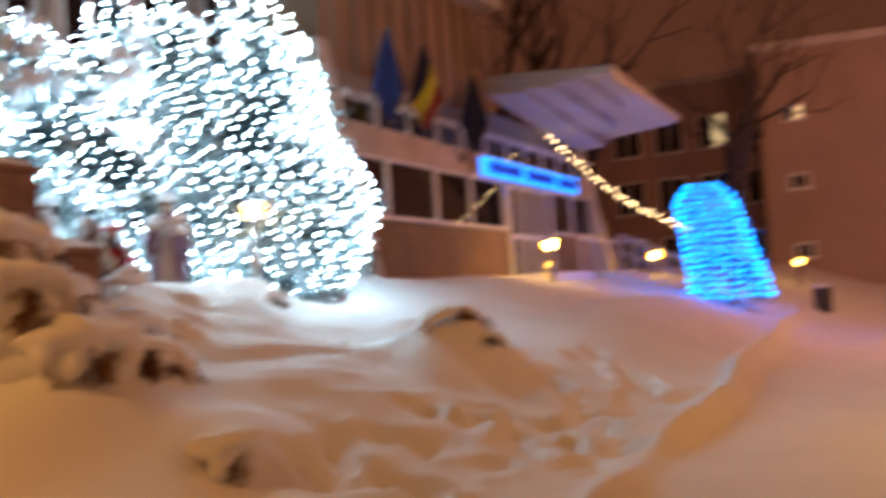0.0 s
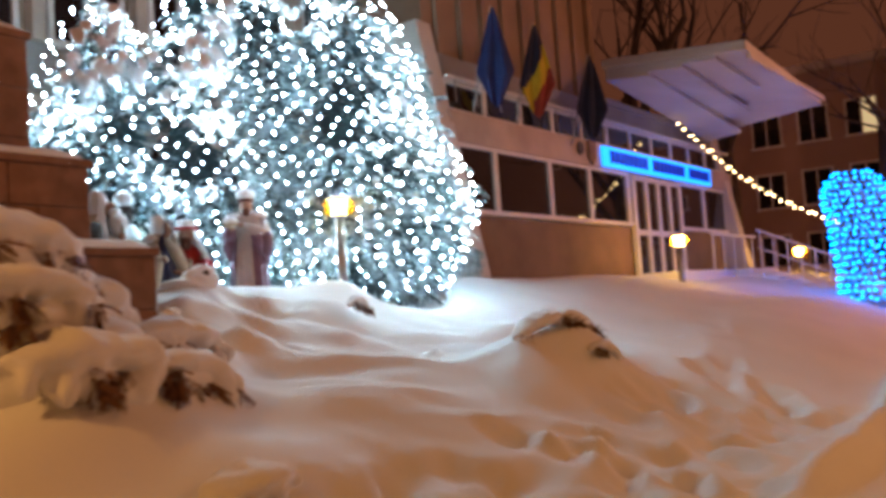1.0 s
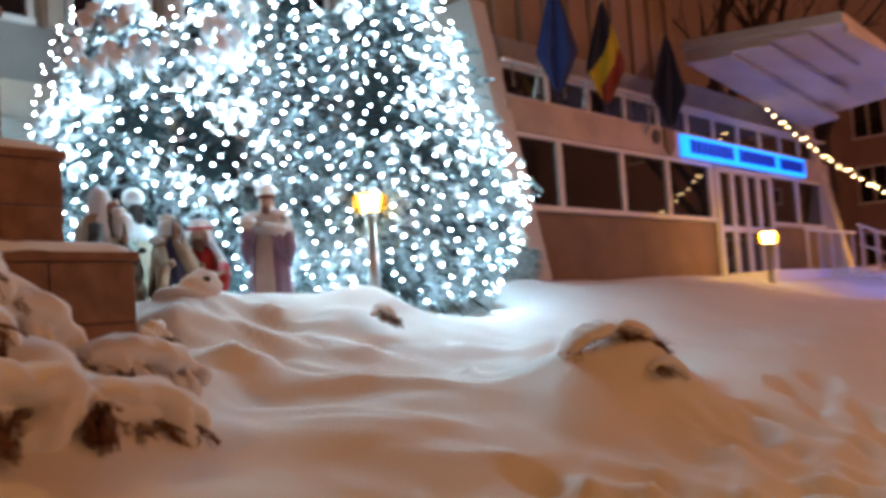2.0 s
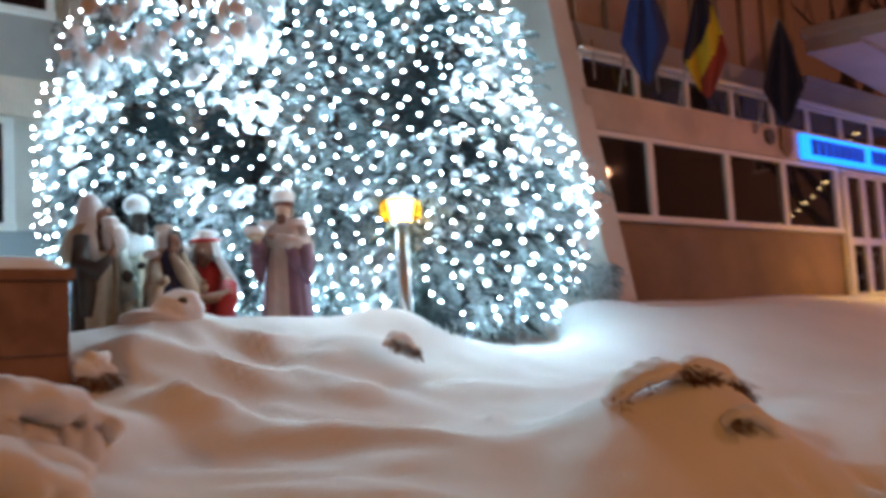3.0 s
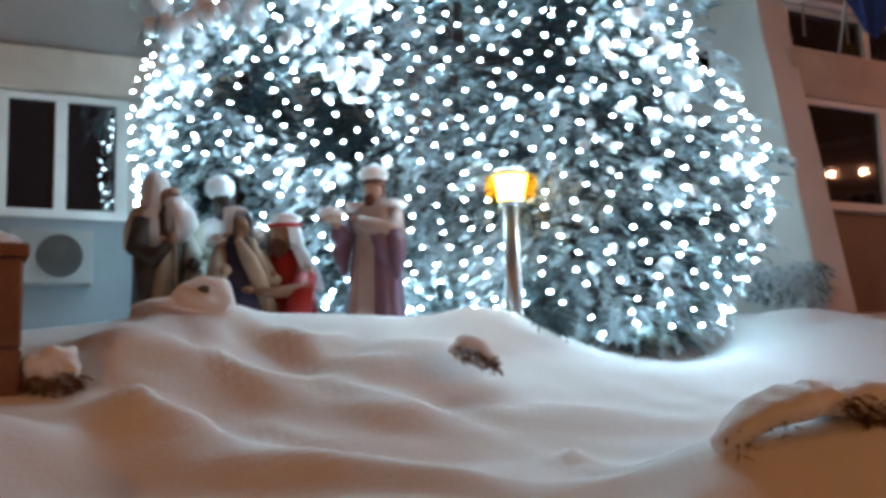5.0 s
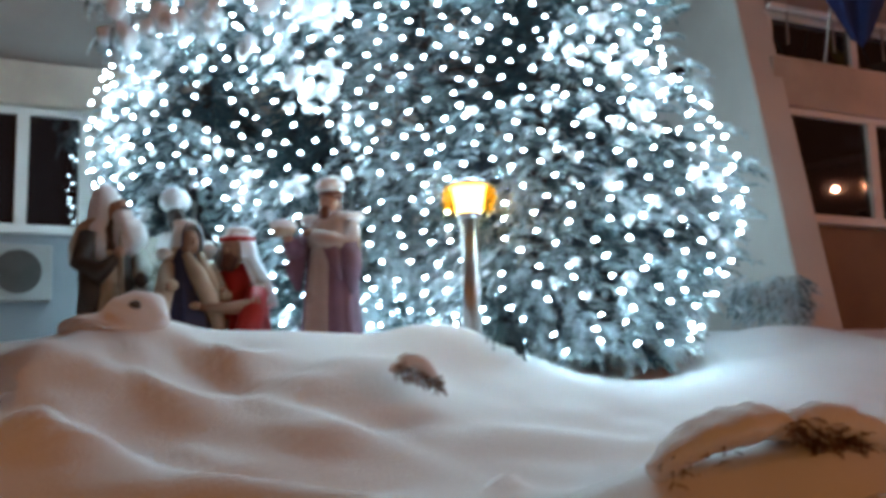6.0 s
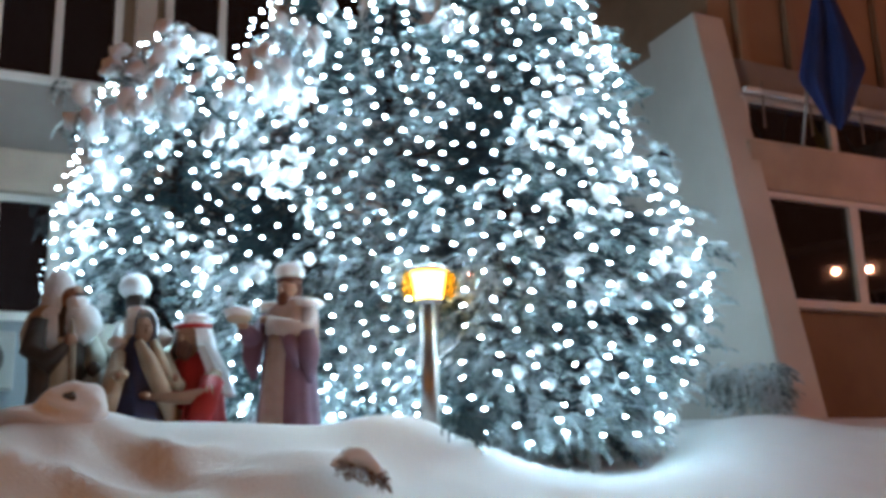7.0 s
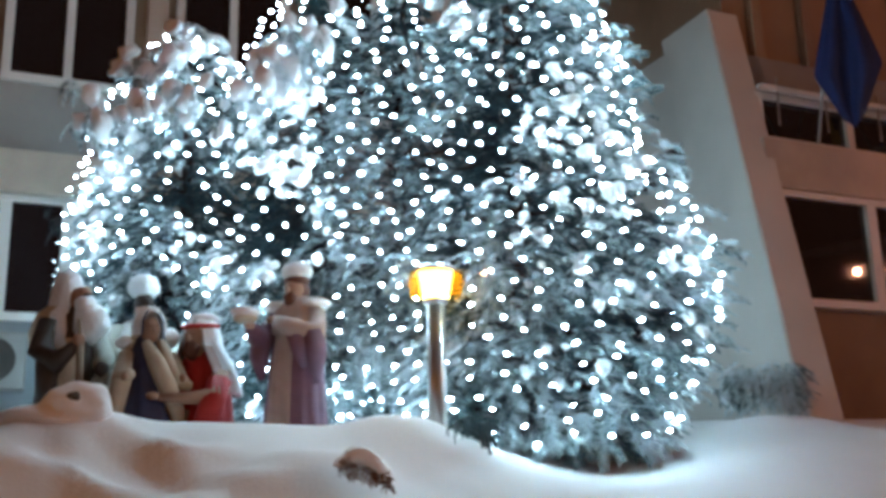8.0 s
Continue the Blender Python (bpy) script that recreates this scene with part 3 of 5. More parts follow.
    for k in range(int(2300 * wide)):
        u = 1 - math.sqrt(rnd.random()) * 0.94
        a, z = rnd.uniform(math.pi, 2 * math.pi) + rnd.uniform(-0.5, 0.5), u * tall
        large = k % 7 == 0
        r = crown_edge(u, a, z, wide, number, power) - (rnd.uniform(0.04, 0.20) if large else rnd.uniform(0.08, 0.22))
        x, y = r * math.cos(a), r * math.sin(a)
        heavy = snowiness(cx + x, cy + y, base + z)
        if rnd.random() > ((0.13 if large else 0.14) + (1.0 if large else 0.7) * heavy) * min(max((base + z - (3.5 if large else 2.6)) / 1.0, 0.0 if large else 0.15), 1.0) or hollow(cx + x, cy + y, base + z) > 0.5 or inside_other(cx + x, cy + y, base + z, number, 0.9):
            continue
        if not clear_of_things(cx + x * 1.15, cy + y * 1.15, base + z) or base + z < height(cx + x, cy + y) + 0.2:
            continue
        s = rnd.uniform(0.09, 0.17) if large else rnd.uniform(0.04, 0.09)
        if large:
            HEAP_SPOTS.append((cx + x, cy + y, base + z, 0.62 * s))
        heaps[rnd.randrange(6)].append(np.array(pose(x, y, z, rnd.uniform(-15, 15), rnd.uniform(5, 35), math.degrees(a) + rnd.uniform(-35, 35)) @ Matrix.Diagonal((s * rnd.uniform(0.9, 1.5), s, s * rnd.uniform(0.7, 1.1), 1))))
    tagged(raw_object("heaped_snow", *joined([scatter(t, m) for t, m in zip(CLUMPS, heaps) if m]), SNOW_LOAD, tree, "rounded heaps of snow on the boughs"), kind="stuff")
    return tree


for row in CONIFERS:
    conifer(*row)


def light_net():
    """One net over all the crowns: staggered rows of bulbs at even steps along the outer face."""
    rnd = random.Random(77)
    across, front = Vector((0.82, -0.57)), Vector((-0.57, -0.82))
    step, rise, cell = 0.27, 0.128, 0.04
    bulbs = []
    for i in range(37):
        z = 1.84 + i * rise
        best = {}
        for cx, cy, top, wide, n, power in CONIFERS:
            u = (z - CROWN_FOOT) / (top - CROWN_FOOT)
            if u > 0.985:
                continue
            for k in range(360):
                a = math.pi * 2 * k / 360
                r = crown_edge(u, a, z - CROWN_FOOT, wide, n, power)
                p = Vector((cx + r * math.cos(a), cy + r * math.sin(a)))
                c = round(p.dot(across) / cell)
                f = p.dot(front)
                if f > best.get(c, -99):
                    best[c] = f
        cells = sorted(best)
        runs = [[cells[0]]]
        for c in cells[1:]:
            if c - runs[-1][-1] > 3:
                runs.append([])
            runs[-1].append(c)
        for run in runs:
            line = []
            for k, c in enumerate(run):
                near = [best[q] for q in run[max(0, k - 4):k + 5]]
                # the net spans the clefts between the crowns
                line.append(across * c * cell + front * (0.5 * best[c] + 0.5 * sum(near) / len(near)))
            if run is runs[-1]:
                # round the far side of the broad crown
                cx, cy, top, wide, n, power = CONIFERS[2]
                u = (z - CROWN_FOOT) / (top - CROWN_FOOT)
                for k in range(0, 100, 5) if u < 0.96 and i % 2 else ():
                    a = radians(-32 + k)
                    r = crown_edge(u, a, z - CROWN_FOOT, wide, n, power)
                    line.append(Vector((cx + r * math.cos(a), cy + r * math.sin(a))))
            walked, due = 0.0, step * (0.5 if i % 2 else 0.02)
            for p, q in zip(line, line[1:]):
                d = (q - p).length
                while due <= walked + d and d > 0:
                    spot = p.lerp(q, (due - walked) / d)
                    x, y = spot.x + rnd.gauss(0, 0.016), spot.y + rnd.gauss(0, 0.016)
                    zz = z + 0.04 * math.sin(2.3 * spot.dot(across)) + rnd.gauss(0, 0.018)
                    due += step * rnd.uniform(0.93, 1.07)
                    if rnd.random() < 0.035 or under_heap(x, y, zz) or not clear_of_things(x, y, zz) or zz < height(x, y) + 0.03:
                        continue
                    s = rnd.uniform(0.0128, 0.0178)
                    bulbs.append(np.array(pose(x, y, zz, rnd.uniform(-25, 25), rnd.uniform(-25, 25), rnd.uniform(-60, 20)) @ Matrix.Diagonal((s * 1.35, s * 1.1, s * 0.6, 1))))
                walked += d
    # the slack hem of the net, bunched up on the snow
    for k in range(22):
        x, y = 10.80 + rnd.gauss(0, 0.19), 8.70 + rnd.gauss(0, 0.05)
        zz = max(height(x, y) + 0.04, 2.30 + rnd.gauss(0, 0.10))
        bulbs.append(np.array(pose(x, y, zz, rnd.uniform(-25, 25), 0, rnd.uniform(-60, 20)) @ Matrix.Diagonal((0.020, 0.017, 0.010, 1))))
    net = raw_object("net_lights", *scatter(ICO1, bulbs), BULB)
    return tagged(net, "net of cold white bulbs draped over the conifers", "lights", "", "stuff")


light_net()


# ---- garden lamps ----
def garden_lamp(x, y, z, tall=1.15, label="bollard lamp with amber lantern on a steel post", glowing=LANTERN):
    it = thing("garden_lamp", label, "lamp", (x, y, z), "garden lamps")
    bm = bmesh.new()
    tube(bm, [(0, 0, -0.4), (0, 0, tall - 0.27)], 0.068, 20)
    part("post", bm, STEEL, it, smooth=True)
    bm = bmesh.new()
    lathe(bm, [(0.075, tall - 0.29), (0.10, tall - 0.27), (0.10, tall - 0.25)], 20)
    part("collar", bm, STEEL, it)
    bm = bmesh.new()
    lathe(bm, [(0.095, tall - 0.25), (0.13, tall - 0.05)], 20)
    part("lantern", bm, glowing, it, "glowing amber lantern", True)
    bm = bmesh.new()
    r = [(0.16, tall - 0.245), (0.19, tall - 0.23), (0.205, tall - 0.13), (0.195, tall - 0.06), (0.165, tall - 0.045)]
    rings = [[bm.verts.new((q * math.cos(2 * math.pi * k / 10), q * math.sin(2 * math.pi * k / 10), z)) for k in range(10)] for q, z in r]
    for lower, upper in zip(rings, rings[1:]):
        for k in range(10):
            bm.faces.new((lower[k], lower[(k + 1) % 10], upper[(k + 1) % 10], upper[k]))
    part("shade", bm, AMBER_GLASS, it, "faceted amber glass shade")
    bm = bmesh.new()
    lathe(bm, [(0.155, tall - 0.05), (0.16, tall - 0.03), (0.12, tall + 0.005), (0.02, tall + 0.02)], 20)
    part("cap", bm, STEEL, it)
    return it



garden_lamp(11.01, 7.43, 1.98)
garden_lamp(21.98, 7.15, height(21.98, 7.15), 2.87 - height(21.98, 7.15), glowing=DOOR_LANTERN)
garden_lamp(30.4, 6.77, height(30.4, 6.77), 2.68 - height(30.4, 6.77), glowing=DOOR_LANTERN)
garden_lamp(35.6, 3.09, height(35.6, 3.09), 1.0)


# ---- nativity figures, each one plain painted mesh ----
ROBE_PURPLE = surface("purple_robe_paint", (0.20, 0.11, 0.17), 0.6, 0.25, 6.0, 40.0, 0.15, 0.004)
ROBE_PALE = surface("pale_pink_robe_paint", (0.50, 0.39, 0.36), 0.6, 0.2, 6.0, 40.0, 0.15, 0.004)
ROBE_BLUE = surface("navy_robe_paint", (0.03, 0.05, 0.13), 0.55, 0.3, 6.0, 40.0, 0.15, 0.004)
ROBE_RED = surface("red_robe_paint", (0.50, 0.025, 0.03), 0.55, 0.25, 6.0, 40.0, 0.15, 0.004)
ROBE_DARK = surface("dark_brown_cloak_paint", (0.05, 0.04, 0.035), 0.6, 0.3, 6.0, 40.0, 0.15, 0.004)
ROBE_CREAM = surface("cream_veil_paint", (0.56, 0.45, 0.33), 0.6, 0.2, 6.0, 40.0, 0.15, 0.004)
ROBE_GREY = surface("grey_green_robe_paint", (0.42, 0.43, 0.38), 0.6, 0.25, 6.0, 40.0, 0.15, 0.004)
CLAY = surface("tan_face_paint", (0.40, 0.23, 0.16), 0.55, 0.2, 9.0, 60.0, 0.1, 0.003)
CLAY_DARK = surface("dark_face_paint", (0.035, 0.025, 0.022), 0.5, 0.3, 9.0, 60.0, 0.1, 0.003)
WOOD = surface("grey_staff_wood", (0.30, 0.24, 0.18), 0.75, 0.3, 9.0, 60.0, 0.2, 0.003)
HAIR_PAINT = surface("reddish_hair_paint", (0.13, 0.045, 0.028), 0.6, 0.3, 9.0, 60.0, 0.2, 0.003)
FIGURE_MATS = [ROBE_PURPLE, ROBE_PALE, ROBE_BLUE, ROBE_RED, ROBE_DARK, ROBE_CREAM, ROBE_GREY, CLAY, CLAY_DARK, WOOD, SNOW_LOAD, HAIR_PAINT]
PURPLE, PALE, BLUE, RED, DARK, CREAM, GREY, TAN, BLACK, STAFF, WHITE, HAIR = range(12)


def figure(label, x, y, tall, turn, draw):
    """draw(bm, tall) shapes the figure with its front along -y."""
    bm = bmesh.new()
    draw(bm, tall)
    ob = obj("nativity_statue", bm, FIGURE_MATS, smooth=True)
    ob.matrix_basis = pose(x, y, 1.9, 0, 0, turn)
    return tagged(ob, label, "statue", "nativity figures")


def arm(bm, points, radii, mat):
    tube(bm, points, radii, 12, mat)


def robe(bm, rings, paint, folds=11, depth=0.05, sides=56):
    """Draped cloth through rings (z, half-width, half-depth, x, y); paint(degrees from the front, z) names the colour of each face."""
    made = []
    low, high = rings[0][0], rings[-1][0]
    for z, rx, ry, ox, oy in rings:
        ring = []
        flare = depth * (0.35 + 0.65 * (1 - (z - low) / (high - low)))
        for k in range(sides):
            a = 2 * math.pi * k / sides
            q = 1 + flare * (math.sin(folds * a + 2.1 * z) + 0.5 * math.sin((folds * 2 - 3) * a + 1.0 - z))
            ring.append(bm.verts.new((ox + rx * q * math.cos(a), oy + ry * q * math.sin(a), z)))
        made.append(ring)
    for i, (a, b) in enumerate(zip(made, made[1:])):
        z = (rings[i][0] + rings[i + 1][0]) / 2
        for k in range(sides):
            f = bm.faces.new((a[k], a[(k + 1) % sides], b[(k + 1) % sides], b[k]))
            f.material_index = paint(((k + 0.5) / sides * 360 + 90 + 180) % 360 - 180, z)
    for r, z in ((list(reversed(made[0])), low), (made[-1], high)):
        bm.faces.new(r).material_index = paint(180, z)


def head(bm, x, y, z, skin, hair=None, beard=None, size=1.0):
    """A head with nose and brow, hair behind and a beard below."""
    s = size
    blob(bm, (x, y, z), (0.078 * s, 0.092 * s, 0.115 * s), skin, 0.03, sub=3)
    blob(bm, (x, y - 0.095 * s, z - 0.005), (0.014 * s, 0.024 * s, 0.032 * s), skin, 0.02)
    blob(bm, (x, y - 0.078 * s, z + 0.035 * s), (0.05 * s, 0.018 * s, 0.013 * s), skin, 0.02)
    tube(bm, [(x, y + 0.01, z - 0.2 * s), (x, y, z - 0.06 * s)], 0.05 * s, 10, skin)
    if hair is not None:
        blob(bm, (x, y + 0.035 * s, z + 0.005), (0.089 * s, 0.085 * s, 0.125 * s), hair, 0.08, sub=3)
    if beard is not None:
        blob(bm, (x, y - 0.062 * s, z - 0.085 * s), (0.056 * s, 0.05 * s, 0.085 * s), beard, 0.1, sub=3)


def king(bm, h):
    robe(bm, [(-0.2, 0.255, 0.215, 0, 0), (0.1, 0.245, 0.205, 0, 0), (0.4, 0.225, 0.185, 0, 0), (0.65, 0.205, 0.17, 0, 0.01), (0.85, 0.195, 0.155, 0, 0.015), (0.98, 0.18, 0.135, 0, 0.02), (1.05, 0.12, 0.10, 0, 0.02), (1.10, 0.06, 0.06, 0, 0.02)],
         lambda a, z: PALE if -40 < a < 22 and z < 1.03 else PURPLE, 13, 0.055)
    # collar mantle over the shoulders
    robe(bm, [(0.80, 0.225, 0.19, 0.01, 0), (0.90, 0.225, 0.18, 0.01, 0.01), (1.0, 0.19, 0.15, 0, 0.015), (1.06, 0.13, 0.115, 0, 0.02), (1.11, 0.07, 0.07, 0, 0.02)], lambda a, z: PALE, 7, 0.04)
    # the arm held out with the gift, its wide sleeve hanging
    arm(bm, [(-0.17, 0.0, 0.95), (-0.22, -0.10, 0.80), (-0.19, -0.24, 0.78), (-0.15, -0.36, 0.82)], [0.075, 0.085, 0.085, 0.05], PURPLE)
    arm(bm, [(-0.20, -0.16, 0.80), (-0.22, -0.17, 0.62), (-0.21, -0.15, 0.46)], [0.085, 0.075, 0.02], PURPLE)
    blob(bm, (-0.14, -0.40, 0.84), (0.035, 0.055, 0.03), TAN, 0.05)
    blob(bm, (-0.14, -0.45, 0.89), (0.085, 0.10, 0.045), CREAM, 0.08)
    blob(bm, (-0.14, -0.45, 0.925), (0.10, 0.12, 0.045), WHITE, 0.14)
    # the other arm folded across the chest
    arm(bm, [(0.17, 0.0, 0.96), (0.235, -0.08, 0.78), (0.12, -0.21, 0.82), (-0.02, -0.25, 0.88)], [0.08, 0.09, 0.08, 0.045], PALE)
    arm(bm, [(0.21, -0.10, 0.80), (0.24, -0.09, 0.62), (0.235, -0.05, 0.42)], [0.10, 0.085, 0.02], PURPLE)
    arm(bm, [(0.12, -0.19, 0.80), (0.15, -0.18, 0.66), (0.17, -0.14, 0.52)], [0.075, 0.06, 0.015], PURPLE)
    blob(bm, (-0.05, -0.25, 0.895), (0.045, 0.035, 0.03), TAN, 0.05)
    head(bm, 0, -0.02, h - 0.22, TAN, HAIR, HAIR)
    lathe(bm, [(0.094, h - 0.165), (0.10, h - 0.14), (0.10, h - 0.115), (0.09, h - 0.11)], 24, 1.0, mat=HAIR)
    lathe(bm, [(0.095, h - 0.118), (0.118, h - 0.09), (0.12, h - 0.045), (0.095, h - 0.008), (0.04, h + 0.012)], 24, 1.0, mat=WHITE, folds=5, fold_depth=0.03)
    blob(bm, (0.15, 0.03, 1.035), (0.12, 0.13, 0.05), WHITE, 0.16)
    blob(bm, (-0.14, 0.0, 1.025), (0.12, 0.15, 0.055), WHITE, 0.16)


def shepherd(bm, h):
    robe(bm, [(-0.2, 0.24, 0.21, 0, 0), (0.2, 0.235, 0.2, 0, 0), (0.5, 0.22, 0.185, 0, 0), (0.8, 0.22, 0.175, 0, 0.01), (0.98, 0.18, 0.15, 0, 0.02), (1.10, 0.09, 0.09, 0, 0.02)],
         lambda a, z: CREAM if -70 < a < 8 and z < 0.75 else DARK, 9, 0.05)
    head(bm, 0.01, -0.05, h - 0.25, TAN, None, BLACK)
    # hood and cloak under snow, open at the face
    robe(bm, [(0.70, 0.24, 0.21, -0.03, 0.05), (0.85, 0.245, 0.2, -0.03, 0.06), (1.0, 0.20, 0.17, -0.02, 0.06), (h - 0.30, 0.14, 0.13, -0.01, 0.045), (h - 0.15, 0.125, 0.125, -0.01, 0.03), (h - 0.05, 0.085, 0.09, -0.01, 0.04), (h + 0.01, 0.02, 0.02, -0.01, 0.05)],
         lambda a, z: CREAM if -140 < a < -60 and z < 1.05 else WHITE, 6, 0.05)
    blob(bm, (0.03, -0.135, h - 0.19), (0.055, 0.03, 0.05), TAN, 0.03)
    blob(bm, (0.035, -0.16, h - 0.215), (0.038, 0.015, 0.012), BLACK, 0.02)
    # snow heaped on the chest
    blob(bm, (0.08, -0.16, h - 0.44), (0.145, 0.12, 0.155), WHITE, 0.12, sub=3)
    blob(bm, (0.03, -0.15, h - 0.31), (0.09, 0.08, 0.09), WHITE, 0.12, sub=3)
    arm(bm, [(-0.19, -0.02, 0.93), (-0.26, -0.06, 0.70), (-0.20, -0.18, 0.60), (-0.10, -0.27, 0.74)], [0.075, 0.095, 0.085, 0.04], DARK)
    arm(bm, [(-0.2, -0.06, 0.70), (-0.22, -0.1, 0.45), (-0.22, -0.08, 0.2)], [0.09, 0.08, 0.05], DARK)
    arm(bm, [(0.18, -0.02, 0.9), (0.22, -0.14, 0.66), (0.12, -0.25, 0.60)], [0.075, 0.085, 0.06], GREY)
    # a lamb carried at the side
    blob(bm, (0.17, -0.22, 0.46), (0.09, 0.11, 0.14), GREY, 0.2, sub=3)
    blob(bm, (0.19, -0.24, 0.24), (0.08, 0.09, 0.15), CREAM, 0.22, sub=3)
    blob(bm, (0.12, -0.27, 0.57), (0.06, 0.05, 0.06), DARK, 0.1)
    tube(bm, [(-0.07, -0.31, -0.2), (-0.085, -0.31, 0.4), (-0.10, -0.30, 0.84), (-0.105, -0.295, 0.93)], [0.026, 0.022, 0.020, 0.010], 10, STAFF)
    blob(bm, (-0.095, -0.29, 0.77), (0.05, 0.045, 0.055), TAN, 0.06)


def dark_king(bm, h):
    robe(bm, [(-0.2, 0.25, 0.2, 0, 0), (0.3, 0.24, 0.19, 0, 0), (0.7, 0.215, 0.17, 0, 0), (0.86, 0.21, 0.16, 0, 0.01), (0.96, 0.17, 0.13, 0, 0.02), (1.03, 0.07, 0.07, 0, 0.02)], lambda a, z: CREAM if -25 < a < 25 else GREY, 9, 0.05)
    head(bm, 0, -0.03, h - 0.24, BLACK, None, BLACK)
    lathe(bm, [(0.092, h - 0.17), (0.125, h - 0.13), (0.128, h - 0.07), (0.10, h - 0.01), (0.05, h + 0.02), (0.02, h + 0.025)], 24, 1.0, mat=WHITE, folds=4, fold_depth=0.04)
    robe(bm, [(0.80, 0.25, 0.19, 0, 0.02), (0.90, 0.24, 0.18, 0, 0.02), (0.99, 0.17, 0.14, 0, 0.03), (1.04, 0.08, 0.07, 0, 0.03)], lambda a, z: WHITE, 5, 0.05)
    for side in (-1, 1):
        arm(bm, [(side * 0.2, 0, 0.95), (side * 0.26, -0.09, 0.72), (side * 0.17, -0.23, 0.68)], [0.075, 0.085, 0.045], GREY)
        arm(bm, [(side * 0.24, -0.08, 0.72), (side * 0.25, -0.08, 0.5), (side * 0.24, -0.05, 0.34)], [0.085, 0.07, 0.02], GREY)
        blob(bm, (side * 0.15, -0.26, 0.69), (0.04, 0.05, 0.035), BLACK, 0.05)


def mary(bm, h):
    robe(bm, [(-0.2, 0.25, 0.26, 0.02, 0), (0.0, 0.235, 0.245, 0.02, 0), (0.2, 0.21, 0.21, 0.01, 0), (0.42, 0.175, 0.165, 0, 0), (0.62, 0.16, 0.13, 0, 0.01), (0.74, 0.12, 0.10, 0, 0.01), (0.82, 0.055, 0.06, 0, 0.0)], lambda a, z: BLUE, 9, 0.06)
    head(bm, 0, -0.05, h - 0.16, TAN, None, None, 0.92)
    # the mantle: open in front, navy lining at its edge, cream outside
    sides = 40
    rings = []
    for z, rx, ry, oy, open_deg in ((-0.05, 0.27, 0.24, 0.03, 112), (0.2, 0.265, 0.22, 0.03, 100), (0.45, 0.235, 0.19, 0.03, 80), (0.62, 0.205, 0.165, 0.03, 56), (0.76, 0.155, 0.14, 0.03, 46), (h - 0.2, 0.128, 0.150, 0.01, 33), (h - 0.1, 0.122, 0.145, 0.005, 34), (h - 0.03, 0.10, 0.12, 0.005, 24), (h + 0.01, 0.04, 0.045, 0.03, 0)):
        ring = []
        for k in range(sides + 1):
            a = radians(-90 + open_deg + (360 - 2 * open_deg) * k / sides)
            q = 1 + 0.045 * math.sin(9 * a + 3 * z)
            ring.append(bm.verts.new((rx * q * math.cos(a), oy + ry * q * math.sin(a), z)))
        rings.append(ring)
    for i, (a, b) in enumerate(zip(rings, rings[1:])):
        for k in range(sides):
            f = bm.faces.new((a[k], a[k + 1], b[k + 1], b[k]))
            f.material_index = (BLUE if k in (0, sides - 1) and i > 3 else CREAM if min(k, sides - 1 - k) < 9 else GREY) if i < 5 else WHITE if 0 < k < sides - 1 else BLUE
    # the cream cloth crosses the breast to one side
    tube(bm, [(-0.05, -0.11, h - 0.25), (0.02, -0.15, 0.60), (0.10, -0.19, 0.42), (0.19, -0.17, 0.22), (0.23, -0.10, 0.02)], [0.03, 0.065, 0.07, 0.06, 0.03], 14, CREAM)
    tube(bm, [(0.06, -0.11, h - 0.24), (0.12, -0.13, 0.58), (0.18, -0.14, 0.42)], [0.03, 0.055, 0.05], 12, CREAM)
    arm(bm, [(-0.16, -0.02, 0.66), (-0.22, -0.12, 0.46), (-0.17, -0.22, 0.50)], [0.055, 0.07, 0.04], CREAM)
    arm(bm, [(-0.21, -0.10, 0.46), (-0.24, -0.10, 0.25), (-0.24, -0.08, 0.05)], [0.075, 0.06, 0.03], CREAM)
    arm(bm, [(0.17, -0.03, 0.66), (0.22, -0.12, 0.44), (0.26, -0.20, 0.42)], [0.055, 0.07, 0.04], CREAM)
    for side in (-1, 1):
        blob(bm, (side * 0.21 - 0.01, -0.235, 0.475), (0.022, 0.03, 0.03), TAN, 0.04)
    blob(bm, (0, 0.05, h - 0.005), (0.105, 0.10, 0.045), WHITE, 0.12)
    blob(bm, (0.17, 0.04, h - 0.20), (0.085, 0.11, 0.075), WHITE, 0.14)
    blob(bm, (-0.16, 0.04, h - 0.25), (0.07, 0.10, 0.05), WHITE, 0.14)


